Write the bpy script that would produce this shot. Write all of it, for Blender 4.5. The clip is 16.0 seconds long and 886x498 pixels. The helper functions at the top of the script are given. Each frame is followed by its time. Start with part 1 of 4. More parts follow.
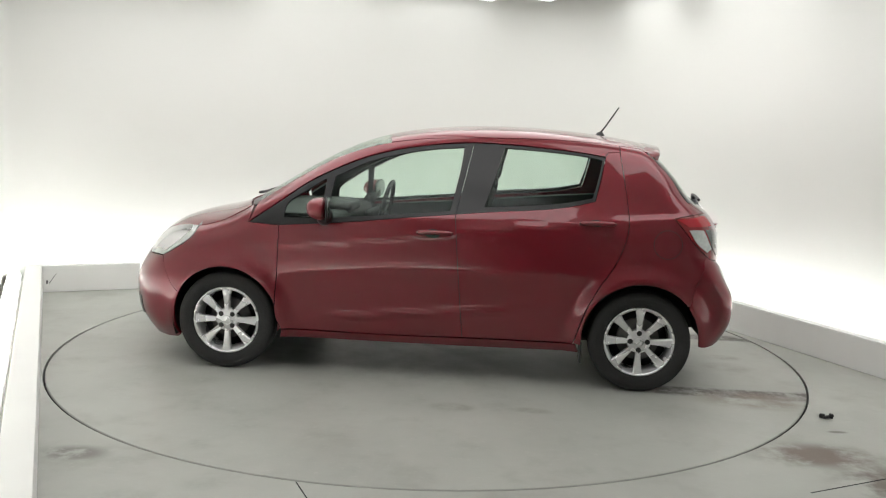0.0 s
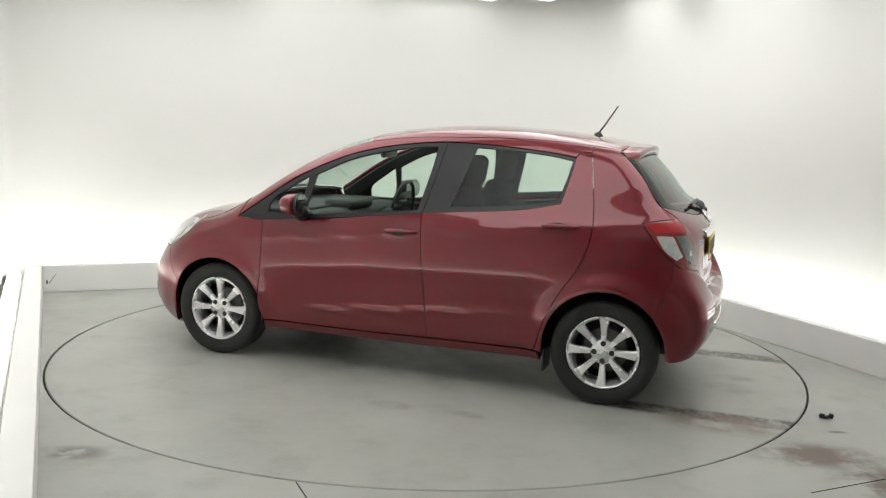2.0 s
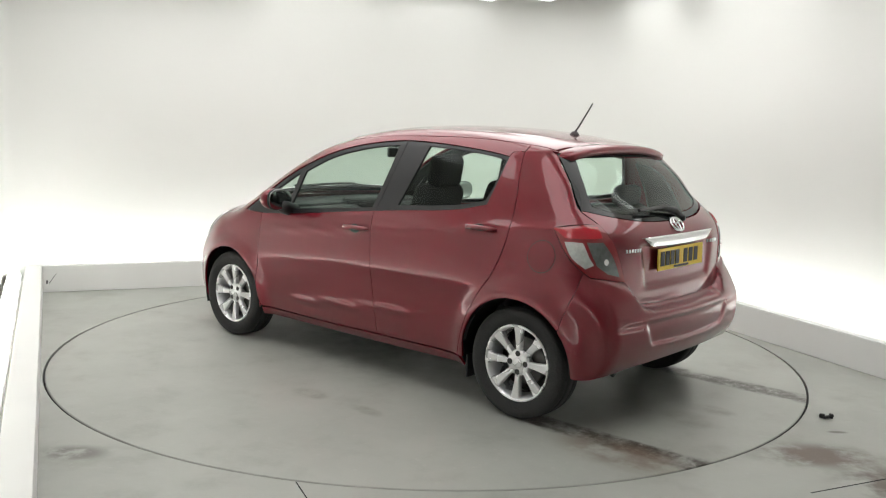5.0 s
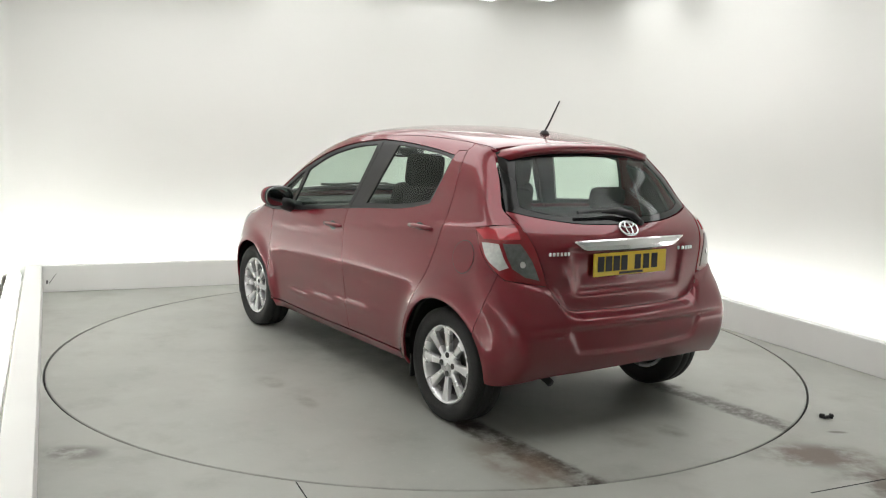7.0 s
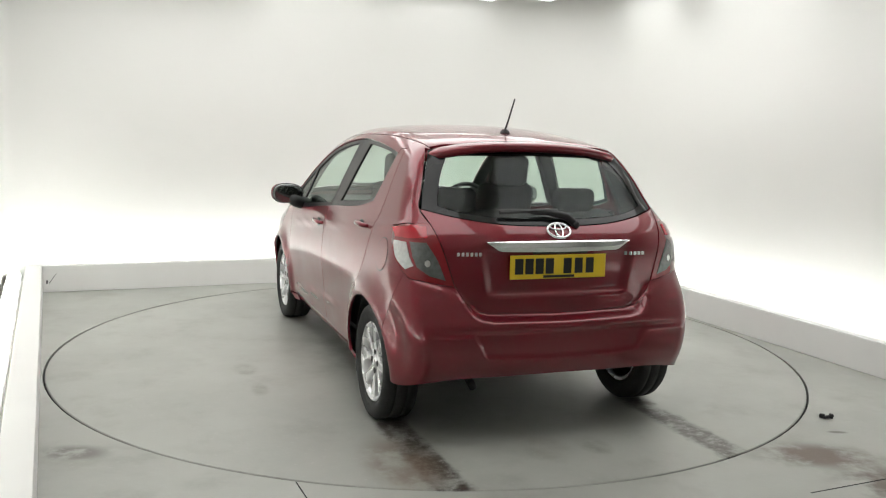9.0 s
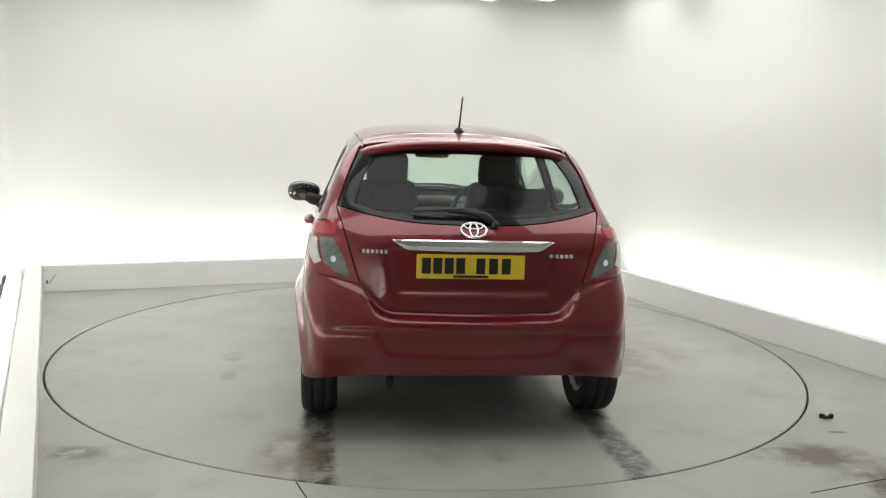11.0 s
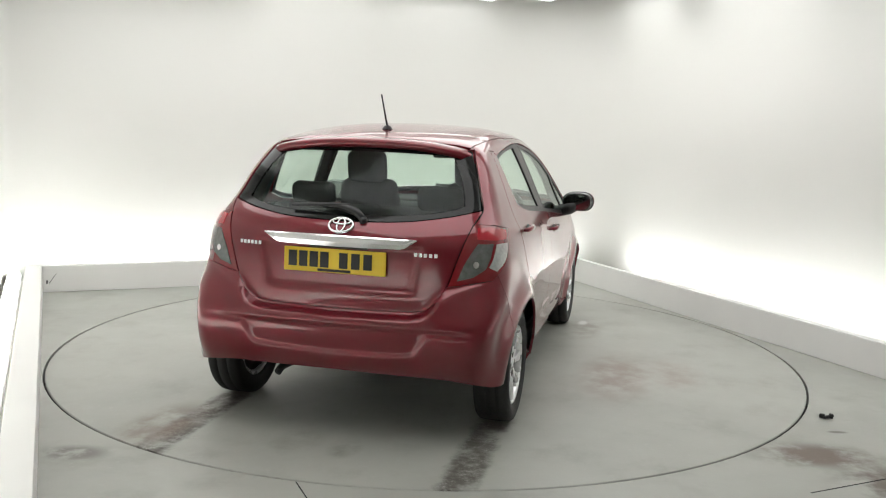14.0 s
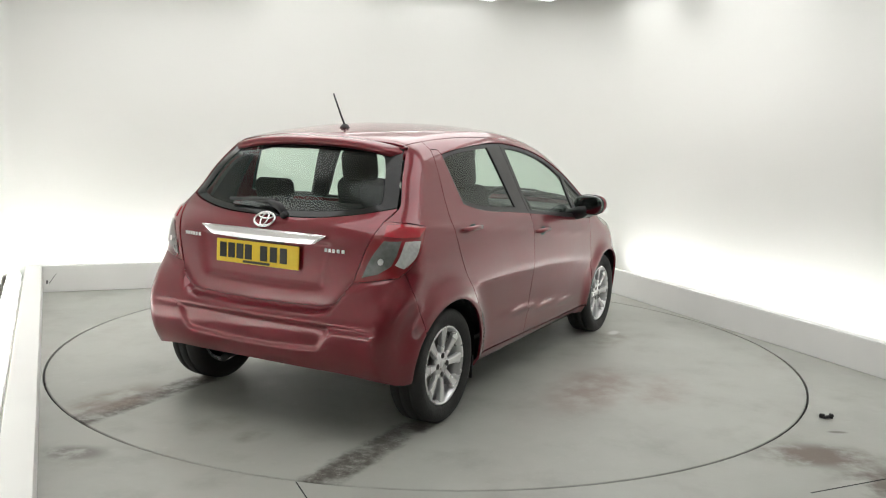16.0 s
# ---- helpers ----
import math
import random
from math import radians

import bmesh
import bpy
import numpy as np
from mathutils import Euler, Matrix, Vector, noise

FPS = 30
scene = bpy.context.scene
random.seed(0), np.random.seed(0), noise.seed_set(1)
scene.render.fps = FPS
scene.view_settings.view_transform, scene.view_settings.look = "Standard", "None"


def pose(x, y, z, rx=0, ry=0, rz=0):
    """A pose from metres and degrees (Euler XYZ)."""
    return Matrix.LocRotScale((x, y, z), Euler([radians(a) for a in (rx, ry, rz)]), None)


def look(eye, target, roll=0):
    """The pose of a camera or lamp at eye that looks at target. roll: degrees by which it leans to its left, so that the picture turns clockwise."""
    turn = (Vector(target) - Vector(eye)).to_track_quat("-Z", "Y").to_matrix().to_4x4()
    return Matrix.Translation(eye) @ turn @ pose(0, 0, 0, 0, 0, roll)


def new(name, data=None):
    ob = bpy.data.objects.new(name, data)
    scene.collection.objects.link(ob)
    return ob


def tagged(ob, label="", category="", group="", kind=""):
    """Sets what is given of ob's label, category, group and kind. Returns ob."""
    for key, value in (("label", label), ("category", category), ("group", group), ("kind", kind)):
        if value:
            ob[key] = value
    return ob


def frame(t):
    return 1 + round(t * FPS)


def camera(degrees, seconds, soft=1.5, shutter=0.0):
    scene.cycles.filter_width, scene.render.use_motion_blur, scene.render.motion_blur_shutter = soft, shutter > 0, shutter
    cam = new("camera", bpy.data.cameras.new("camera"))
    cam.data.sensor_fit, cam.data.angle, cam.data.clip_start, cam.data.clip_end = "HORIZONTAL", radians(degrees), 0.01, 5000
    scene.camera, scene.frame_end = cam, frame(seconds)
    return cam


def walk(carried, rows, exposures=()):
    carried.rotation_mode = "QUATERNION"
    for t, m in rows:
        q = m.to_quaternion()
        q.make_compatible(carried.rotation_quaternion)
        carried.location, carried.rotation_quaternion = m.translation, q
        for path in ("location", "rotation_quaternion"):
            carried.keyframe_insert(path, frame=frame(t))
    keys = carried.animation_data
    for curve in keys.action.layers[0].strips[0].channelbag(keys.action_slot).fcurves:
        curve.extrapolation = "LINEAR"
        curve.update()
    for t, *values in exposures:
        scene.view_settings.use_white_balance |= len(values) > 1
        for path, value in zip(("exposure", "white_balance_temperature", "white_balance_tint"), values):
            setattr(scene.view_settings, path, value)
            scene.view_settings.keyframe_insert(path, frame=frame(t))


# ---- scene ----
# ---- camera: fixed on a tripod in the studio's corner ----
cam = camera(53.3, 16.0, soft=1.15)
EYE = (0.0, -6.008, 1.529)
AIM = (0.0741, -0.0662, 0.6994)
PATH = [(0.0, look(EYE, AIM, 1.86)), (16.0, look(EYE, AIM, 1.86))]
walk(cam, PATH, [(0.0, 0.0, 6500, 10), (16.0, 0.0, 6500, 10)])

# ---- light ----
CEILING_POWER = 1.82
EDGE_POWER = 2.05
COVE_POWER = 9.0
world = bpy.data.worlds.new("world")
scene.world = world
world.use_nodes = True
world.node_tree.nodes["Background"].inputs[0].default_value = (0.8, 0.85, 0.8, 1)
world.node_tree.nodes["Background"].inputs[1].default_value = 0.05


# ---- materials ----
def material(name, color, rough=0.5, metal=0.0, coat=0.0, vary=0.0, scale=8.0, bump=0.0, bscale=60.0, **more):
    m = bpy.data.materials.new(name)
    m.use_nodes = True
    nt = m.node_tree
    b = nt.nodes["Principled BSDF"]
    b.inputs["Base Color"].default_value = (*color, 1)
    b.inputs["Roughness"].default_value = rough
    b.inputs["Metallic"].default_value = metal
    b.inputs["Coat Weight"].default_value = coat
    b.inputs["Coat Roughness"].default_value = 0.02
    for key, value in more.items():
        b.inputs[key.replace("_", " ")].default_value = value
    co = nt.nodes.new("ShaderNodeTexCoord")
    if vary:
        n1 = nt.nodes.new("ShaderNodeTexNoise")
        n1.inputs["Scale"].default_value = scale
        n1.inputs["Detail"].default_value = 6
        nt.links.new(co.outputs["Object"], n1.inputs["Vector"])
        mix = nt.nodes.new("ShaderNodeMixRGB")
        mix.inputs[1].default_value = (*[c * (1 - vary) for c in color], 1)
        mix.inputs[2].default_value = (*[min(1, c * (1 + vary)) for c in color], 1)
        nt.links.new(n1.outputs["Fac"], mix.inputs[0])
        nt.links.new(mix.outputs[0], b.inputs["Base Color"])
        r = nt.nodes.new("ShaderNodeMapRange")
        r.inputs[3].default_value, r.inputs[4].default_value = rough * 0.8, min(1, rough * 1.25)
        nt.links.new(n1.outputs["Fac"], r.inputs[0])
        nt.links.new(r.outputs[0], b.inputs["Roughness"])
    if bump:
        n2 = nt.nodes.new("ShaderNodeTexNoise")
        n2.inputs["Scale"].default_value = bscale
        nt.links.new(co.outputs["Object"], n2.inputs["Vector"])
        bp = nt.nodes.new("ShaderNodeBump")
        bp.inputs["Strength"].default_value = bump
        bp.inputs["Distance"].default_value = 0.01
        nt.links.new(n2.outputs["Fac"], bp.inputs["Height"])
        nt.links.new(bp.outputs[0], b.inputs["Normal"])
    return m


def glowing(name, color, power):
    m = bpy.data.materials.new(name)
    m.use_nodes = True
    b = m.node_tree.nodes["Principled BSDF"]
    b.inputs["Base Color"].default_value = (0.8, 0.8, 0.8, 1)
    b.inputs["Emission Color"].default_value = (*color, 1)
    b.inputs["Emission Strength"].default_value = power
    return m


def glazing(name, tint, clear=0.85, rough=0.02):
    m = bpy.data.materials.new(name)
    m.use_nodes = True
    nt = m.node_tree
    nt.nodes.remove(nt.nodes["Principled BSDF"])
    t = nt.nodes.new("ShaderNodeBsdfTransparent")
    t.inputs[0].default_value = (*tint, 1)
    g = nt.nodes.new("ShaderNodeBsdfGlossy")
    g.inputs["Roughness"].default_value = rough
    g.inputs["Color"].default_value = (0.9, 0.95, 0.92, 1)
    lw = nt.nodes.new("ShaderNodeLayerWeight")
    lw.inputs[0].default_value = 0.5
    pw = nt.nodes.new("ShaderNodeMath")
    pw.operation = "POWER"
    pw.inputs[1].default_value = 4.0
    nt.links.new(lw.outputs["Facing"], pw.inputs[0])
    fr = nt.nodes.new("ShaderNodeMath")
    fr.operation = "MULTIPLY_ADD"
    fr.inputs[1].default_value, fr.inputs[2].default_value = 0.75, 0.022
    nt.links.new(pw.outputs[0], fr.inputs[0])
    mx = nt.nodes.new("ShaderNodeMixShader")
    nt.links.new(fr.outputs[0], mx.inputs[0])
    nt.links.new(t.outputs[0], mx.inputs[1])
    nt.links.new(g.outputs[0], mx.inputs[2])
    nt.links.new(mx.outputs[0], nt.nodes["Material Output"].inputs[0])
    return m


PAINT = material("red_metallic_paint", (0.168, 0.0056, 0.0148), 0.33, 0.42, 1.0, 0.06, 3.0, Coat_IOR=1.6, Specular_IOR_Level=0.2)
WALL = material("white_studio_paint", (0.80, 0.80, 0.77), 0.7, vary=0.02, scale=0.8, bump=0.05, bscale=30)
DARKWALL = material("pale_wall_paint", (0.64, 0.64, 0.61), 0.7, vary=0.05, scale=1.0)
PLINTH = material("white_plinth_paint", (0.84, 0.84, 0.82), 0.40, vary=0.05, scale=3.0)
CEIL = material("ceiling_paint", (0.82, 0.82, 0.80), 0.8, vary=0.02)
EDGE = material("dark_steel_edge", (0.05, 0.05, 0.05), 0.5, 0.6, vary=0.2, scale=6)
DARKGAP = material("dark_pit", (0.02, 0.02, 0.02), 0.9)
BLACK = material("black_trim_plastic", (0.012, 0.012, 0.013), 0.35, vary=0.1, scale=20)
BLACKGLASS = material("black_printed_glass", (0.010, 0.011, 0.011), 0.05, 0.0, 0.0, Specular_IOR_Level=0.3)
SEAL = material("black_rubber_seal", (0.01, 0.01, 0.01), 0.6)
RUBBER = material("tyre_rubber", (0.018, 0.018, 0.018), 0.7, vary=0.25, scale=14, bump=0.3, bscale=90)
ALLOY = material("silver_alloy", (0.80, 0.80, 0.81), 0.27, 0.6, vary=0.05, scale=10)
CHROME = material("chrome", (0.85, 0.85, 0.86), 0.08, 1.0)
STEEL = material("brake_steel", (0.16, 0.155, 0.15), 0.45, 0.8, vary=0.2, scale=20)
FABRIC = material("grey_seat_fabric", (0.011, 0.011, 0.012), 0.9, vary=0.15, scale=9)
INSIDE = material("dark_grey_cabin_plastic", (0.03, 0.03, 0.032), 0.6, vary=0.1, scale=20)
LINER = material("light_headliner", (0.30, 0.30, 0.28), 0.9, vary=0.05, scale=20)
DARKRED = material("dark_red_lamp_lens", (0.22, 0.007, 0.013), 0.12, 0.1, 1.0)
REDLENS = material("red_lamp_lens", (0.42, 0.006, 0.018), 0.12, 0.0, 1.0)
SMOKELENS = material("clear_lamp_lens", (0.60, 0.60, 0.59), 0.15, 0.3, 1.0, 0.3, 60)
HEADLENS = material("clear_head_lamp_lens", (0.55, 0.56, 0.55), 0.15, 0.4, 1.0, 0.25, 40)
GREYLENS = material("grey_lamp_lens", (0.15, 0.155, 0.15), 0.10, 0.35, 1.0, 0.6, 40)
YELLOW = material("yellow_plate", (0.80, 0.56, 0.03), 0.35, vary=0.05, scale=10)
INK = material("black_plate_ink", (0.012, 0.012, 0.012), 0.5)
GLASS = glazing("green_tinted_glass", (0.80, 0.90, 0.84))
MIRROR = material("mirror_glass", (0.32, 0.33, 0.33), 0.02, 1.0)
TUBE = glowing("cove_tube", (1.0, 1.0, 0.985), COVE_POWER)
FILL_PANEL = glowing("overhead_fill_panel", (1.0, 1.0, 0.985), CEILING_POWER)
EDGELIGHT = glowing("edge_light_panel", (1.0, 1.0, 0.985), EDGE_POWER)


# ---- helpers ----
def part(name, bm, mat, parent=None, label="", smooth=False):
    me = bpy.data.meshes.new(name)
    bm.to_mesh(me)
    bm.free()
    me.materials.append(mat)
    if smooth:
        for f in me.polygons:
            f.use_smooth = True
    ob = new(name, me)
    if parent:
        ob.parent = parent
    if label:
        ob["label"] = label
    return ob


def box(sx, sy, sz, at=(0, 0, 0), bevel=0.0, seg=2, turn=None):
    bm = bmesh.new()
    bmesh.ops.create_cube(bm, size=1)
    bmesh.ops.scale(bm, verts=bm.verts, vec=(sx, sy, sz))
    if bevel:
        bmesh.ops.bevel(bm, geom=bm.edges[:], offset=bevel, segments=seg, affect="EDGES", profile=0.5)
    if turn:
        bmesh.ops.transform(bm, matrix=turn, verts=bm.verts)
    bmesh.ops.translate(bm, verts=bm.verts, vec=at)
    return bm


def joined(*bms):
    out = bmesh.new()
    for b in bms:
        me = bpy.data.meshes.new("tmp")
        b.to_mesh(me)
        b.free()
        out.from_mesh(me)
        bpy.data.meshes.remove(me)
    return out


def revolved(profile, n=48, axis="y"):
    """profile: (radius, along) pairs turned round the y axis."""
    bm = bmesh.new()
    rings = []
    for r, a in profile:
        rings.append([bm.verts.new((r * math.cos(2 * math.pi * i / n), a, r * math.sin(2 * math.pi * i / n))) for i in range(n)])
    for p, q in zip(rings, rings[1:]):
        for i in range(n):
            bm.faces.new((p[i], p[(i + 1) % n], q[(i + 1) % n], q[i]))
    return bm


def swept(points, radius, n=8):
    """A tube along 3D points; radius may be a list."""
    bm = bmesh.new()
    pts = [Vector(p) for p in points]
    rad = radius if isinstance(radius, (list, tuple)) else [radius] * len(pts)
    rings = []
    for i, p in enumerate(pts):
        d = (pts[min(i + 1, len(pts) - 1)] - pts[max(i - 1, 0)]).normalized()
        u = d.orthogonal().normalized() if i == 0 else (u - d * u.dot(d)).normalized()
        w = d.cross(u)
        rings.append([bm.verts.new(p + rad[i] * (math.cos(2 * math.pi * k / n) * u + math.sin(2 * math.pi * k / n) * w)) for k in range(n)])
    for a, b in zip(rings, rings[1:]):
        for k in range(n):
            bm.faces.new((a[k], a[(k + 1) % n], b[(k + 1) % n], b[k]))
    bm.faces.new(rings[0][::-1])
    bm.faces.new(rings[-1])
    return bm


# ---- the studio: a white box turned against the camera ----
TURN = radians(23.4)
NX, NY = math.cos(TURN), math.sin(TURN)


def room(n, m, z):
    return (n * NX - m * NY, n * NY + m * NX, z)


N0, N1, M0, M1, TOP = -2.80, 3.05, -7.0, 3.25, 2.90
DISC_R = 2.4525


def floor_material(name, tracks):
    """Worn grey floor paint: clouds, scuffs, brown dirt; the turntable also has tyre tracks behind the rear wheels and
    the car's shade painted in.
    """
    m = bpy.data.materials.new(name)
    m.use_nodes = True
    nt = m.node_tree
    b = nt.nodes["Principled BSDF"]
    co = nt.nodes.new("ShaderNodeTexCoord")

    def noise_at(scale, detail=5.0, rough=0.6):
        n = nt.nodes.new("ShaderNodeTexNoise")
        n.inputs["Scale"].default_value = scale
        n.inputs["Detail"].default_value = detail
        n.inputs["Roughness"].default_value = rough
        nt.links.new(co.outputs["Object"], n.inputs["Vector"])
        return n.outputs["Fac"]

    def math_of(op, a, b2=None, c=None):
        n = nt.nodes.new("ShaderNodeMath")
        n.operation = op
        for i, v in enumerate((a, b2, c)):
            if v is None:
                continue
            if isinstance(v, (int, float)):
                n.inputs[i].default_value = v
            else:
                nt.links.new(v, n.inputs[i])
        return n.outputs[0]

    def ramp(v, lo, hi):
        n = nt.nodes.new("ShaderNodeMapRange")
        n.interpolation_type = "SMOOTHSTEP"
        nt.links.new(v, n.inputs[0])
        n.inputs[1].default_value, n.inputs[2].default_value = lo, hi
        return n.outputs[0]

    def over(fac, base, color):
        n = nt.nodes.new("ShaderNodeMixRGB")
        nt.links.new(fac, n.inputs[0])
        if isinstance(base, tuple):
            n.inputs[1].default_value = (*base, 1)
        else:
            nt.links.new(base, n.inputs[1])
        n.inputs[2].default_value = (*color, 1)
        return n.outputs[0]

    col = over(ramp(noise_at(0.7), 0.35, 0.7), (0.425, 0.438, 0.402), (0.355, 0.366, 0.335))
    col = over(math_of("MULTIPLY", ramp(noise_at(3.0, 8), 0.48, 0.75), 0.4), col, (0.24, 0.235, 0.205))
    col = over(math_of("MULTIPLY", ramp(noise_at(28.0, 3), 0.6, 0.72), 0.25), col, (0.5, 0.5, 0.47))
    sep = nt.nodes.new("ShaderNodeSeparateXYZ")
    nt.links.new(co.outputs["Object"], sep.inputs[0])
    x, y = sep.outputs[0], sep.outputs[1]

    # soft noisy patch of colour: dirt marks, a pale spot, painted shade
    def tint_patch(cx, cy, rx, ry, color, amount, col, lo=0.42, hi=0.85, scale=5.0):
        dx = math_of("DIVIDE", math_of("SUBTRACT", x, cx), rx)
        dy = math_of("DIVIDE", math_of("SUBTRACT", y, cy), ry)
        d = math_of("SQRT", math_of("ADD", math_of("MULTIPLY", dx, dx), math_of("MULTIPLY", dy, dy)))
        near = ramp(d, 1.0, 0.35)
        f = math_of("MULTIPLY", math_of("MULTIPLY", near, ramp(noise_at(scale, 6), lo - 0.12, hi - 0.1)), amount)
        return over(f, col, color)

    if tracks:
        wob = math_of("MULTIPLY", math_of("SUBTRACT", noise_at(1.5), 0.5), 0.10)
        for cy, amount in ((-0.745, 0.85), (0.72, 1.0)):
            d = math_of("ABSOLUTE", math_of("SUBTRACT", math_of("ADD", y, wob), cy))
            band = ramp(math_of("ADD", d, math_of("MULTIPLY", math_of("SUBTRACT", noise_at(16.0, 4), 0.5), 0.08)), 0.11, 0.05)
            along = math_of("MULTIPLY", ramp(x, -1.2, -1.5), ramp(x, -2.44, -2.33))
            tread = math_of("ADD", 0.93, math_of("MULTIPLY", ramp(math_of("SINE", math_of("MULTIPLY", math_of("ADD", x, wob), 150.0)), -0.3, 0.5), 0.07))
            patch = math_of("MULTIPLY", ramp(noise_at(11.0, 8, 0.85), 0.31, 0.55), ramp(noise_at(3.0, 5), 0.29, 0.49))
            f = math_of("MULTIPLY", math_of("MULTIPLY", math_of("MULTIPLY", band, along), math_of("MULTIPLY", tread, patch)), amount)
            col = over(f, col, (0.038, 0.025, 0.017))
        col = tint_patch(-2.0, 0.84, 0.45, 0.22, (0.17, 0.120, 0.085), 0.75, col, 0.38, 0.70)
        col = tint_patch(-0.3, -1.3, 0.7, 0.30, (0.23, 0.150, 0.120), 0.65, col, 0.40, 0.74)
        col = tint_patch(-0.1, -1.65, 0.5, 0.25, (0.27, 0.19, 0.16), 0.6, col)
        col = tint_patch(1.0, -0.98, 0.5, 0.18, (0.18, 0.14, 0.11), 0.8, col)
        # broad dark patch: the car's shade underneath, painted into the deck colour
        col = tint_patch(0.1, 0.3, 1.5, 0.8, (0.17, 0.16, 0.145), 0.6, col)
        col = tint_patch(-0.28, 1.3, 0.16, 0.10, (0.20, 0.185, 0.155), 0.9, col)
        col = tint_patch(-0.70, 1.28, 0.16, 0.07, (0.22, 0.205, 0.17), 0.8, col)
        col = tint_patch(-2.02, -0.14, 0.16, 0.10, (0.20, 0.18, 0.15), 0.9, col)
        col = tint_patch(-2.0, 0.1, 0.2, 0.14, (0.22, 0.18, 0.15), 0.6, col)
        # small pale spot beside the front right wheel
        col = tint_patch(1.2, -0.95, 0.10, 0.05, (0.62, 0.62, 0.6), 0.9, col, 0.3, 0.6, 14.0)
    else:
        col = tint_patch(1.90, -1.91, 0.42, 0.22, (0.15, 0.115, 0.09), 1.0, col, 0.50, 0.68, 4.0)
        col = tint_patch(2.15, -2.25, 0.4, 0.3, (0.13, 0.105, 0.085), 1.0, col, 0.50, 0.68, 4.0)
        col = tint_patch(2.16, -1.56, 0.07, 0.025, (0.13, 0.12, 0.10), 0.9, col, 0.2, 0.4)
        col = tint_patch(-1.60, -2.14, 0.20, 0.12, (0.17, 0.16, 0.14), 0.9, col, 0.48, 0.66, 9.0)
    nt.links.new(col, b.inputs["Base Color"])
    r = nt.nodes.new("ShaderNodeMapRange")
    nt.links.new(noise_at(4.0), r.inputs[0])
    r.inputs[3].default_value, r.inputs[4].default_value = 0.28, 0.5
    nt.links.new(r.outputs[0], b.inputs["Roughness"])
    bp = nt.nodes.new("ShaderNodeBump")
    bp.inputs["Strength"].default_value = 0.12
    bp.inputs["Distance"].default_value = 0.004
    nt.links.new(noise_at(45.0, 4), bp.inputs["Height"])
    nt.links.new(bp.outputs[0], b.inputs["Normal"])
    return m


FLOOR = floor_material("grey_floor_paint", False)
DISC = floor_material("worn_turntable_paint_with_shade", True)


def build_floor():
    corners = [math.atan2(m, n) for n in (N0 - 0.2, N1 + 0.2) for m in (M0 - 0.2, M1 + 0.2)]
    angles = sorted(corners + [2 * math.pi * i / 160 - math.pi for i in range(160)])
    bm = bmesh.new()
    inner, outer, lip = [], [], []
    for a in angles:
        c, s = math.cos(a), math.sin(a)
        k = min((N1 + 0.2) / c if c > 1e-9 else 1e9, (N0 - 0.2) / c if c < -1e-9 else 1e9,
                (M1 + 0.2) / s if s > 1e-9 else 1e9, (M0 - 0.2) / s if s < -1e-9 else 1e9)
        r = DISC_R + 0.006
        inner.append(bm.verts.new(room(r * c, r * s, 0)))
        lip.append(bm.verts.new(room(r * c, r * s, -0.08)))
        outer.append(bm.verts.new(room(k * c, k * s, 0)))
    n = len(angles)
    for i in range(n):
        j = (i + 1) % n
        bm.faces.new((inner[i], outer[i], outer[j], inner[j]))
        bm.faces.new((lip[i], inner[i], inner[j], lip[j]))
    tagged(part("floor", bm, FLOOR), "worn grey painted studio floor round the turntable", "floor", kind="structure")
    # the dark pit under the turntable
    bm = bmesh.new()
    bmesh.ops.create_circle(bm, cap_ends=True, radius=DISC_R + 0.05, segments=96)
    bmesh.ops.translate(bm, verts=bm.verts, vec=(0, 0, -0.085))
    tagged(part("turntable_pit", bm, DARKGAP), "dark pit beneath the turntable", "pit", kind="structure")
    # joints between the floor boards, narrow raised strips
    for name, a, b2 in (("floor_joint", (0.6, -2.84), (3.0, -2.84)), ("floor_joint", (-1.46, -1.985), (-1.46, -4.5))):
        ln = math.dist(a, b2)
        mid = room((a[0] + b2[0]) / 2, (a[1] + b2[1]) / 2, 0.0005)
        ang = TURN + math.atan2(b2[1] - a[1], b2[0] - a[0])
        bm = box(ln, 0.005, 0.002, mid, turn=Matrix.Rotation(ang, 4, "Z"))
        tagged(part(name, bm, DARKGAP), "dark joint between floor boards", "joint", kind="structure")


def wall(name, path, label, mat=None):
    """A wall of 0.12 m, standing on the floor, along room (n, m) points that run with the room to their left."""
    bm = bmesh.new()
    rows = []
    for i, (n, m) in enumerate(path):
        a = path[max(i - 1, 0)]
        b2 = path[min(i + 1, len(path) - 1)]
        dn, dm = b2[0] - a[0], b2[1] - a[1]
        l = math.hypot(dn, dm)
        on, om = n + dm / l * 0.12, m - dn / l * 0.12
        rows.append([bm.verts.new(room(*q)) for q in ((n, m, 0), (n, m, TOP), (on, om, TOP), (on, om, 0))])
    for p, q in zip(rows, rows[1:]):
        for k in range(4):
            bm.faces.new((p[k], p[(k + 1) % 4], q[(k + 1) % 4], q[k]))
    bm.faces.new(rows[0])
    bm.faces.new(rows[-1][::-1])
    bmesh.ops.recalc_face_normals(bm, faces=bm.faces)
    ob = part(name, bm, mat or WALL, smooth=False)
    for f in ob.data.polygons:
        f.use_smooth = abs(f.normal.z) < 0.5
    return tagged(ob, label, "wall", kind="structure")


def arc(cn, cm, r, a0, a1, k=14):
    return [(cn + r * math.cos(radians(a0 + (a1 - a0) * i / k)), cm + r * math.sin(radians(a0 + (a1 - a0) * i / k))) for i in range(k + 1)]


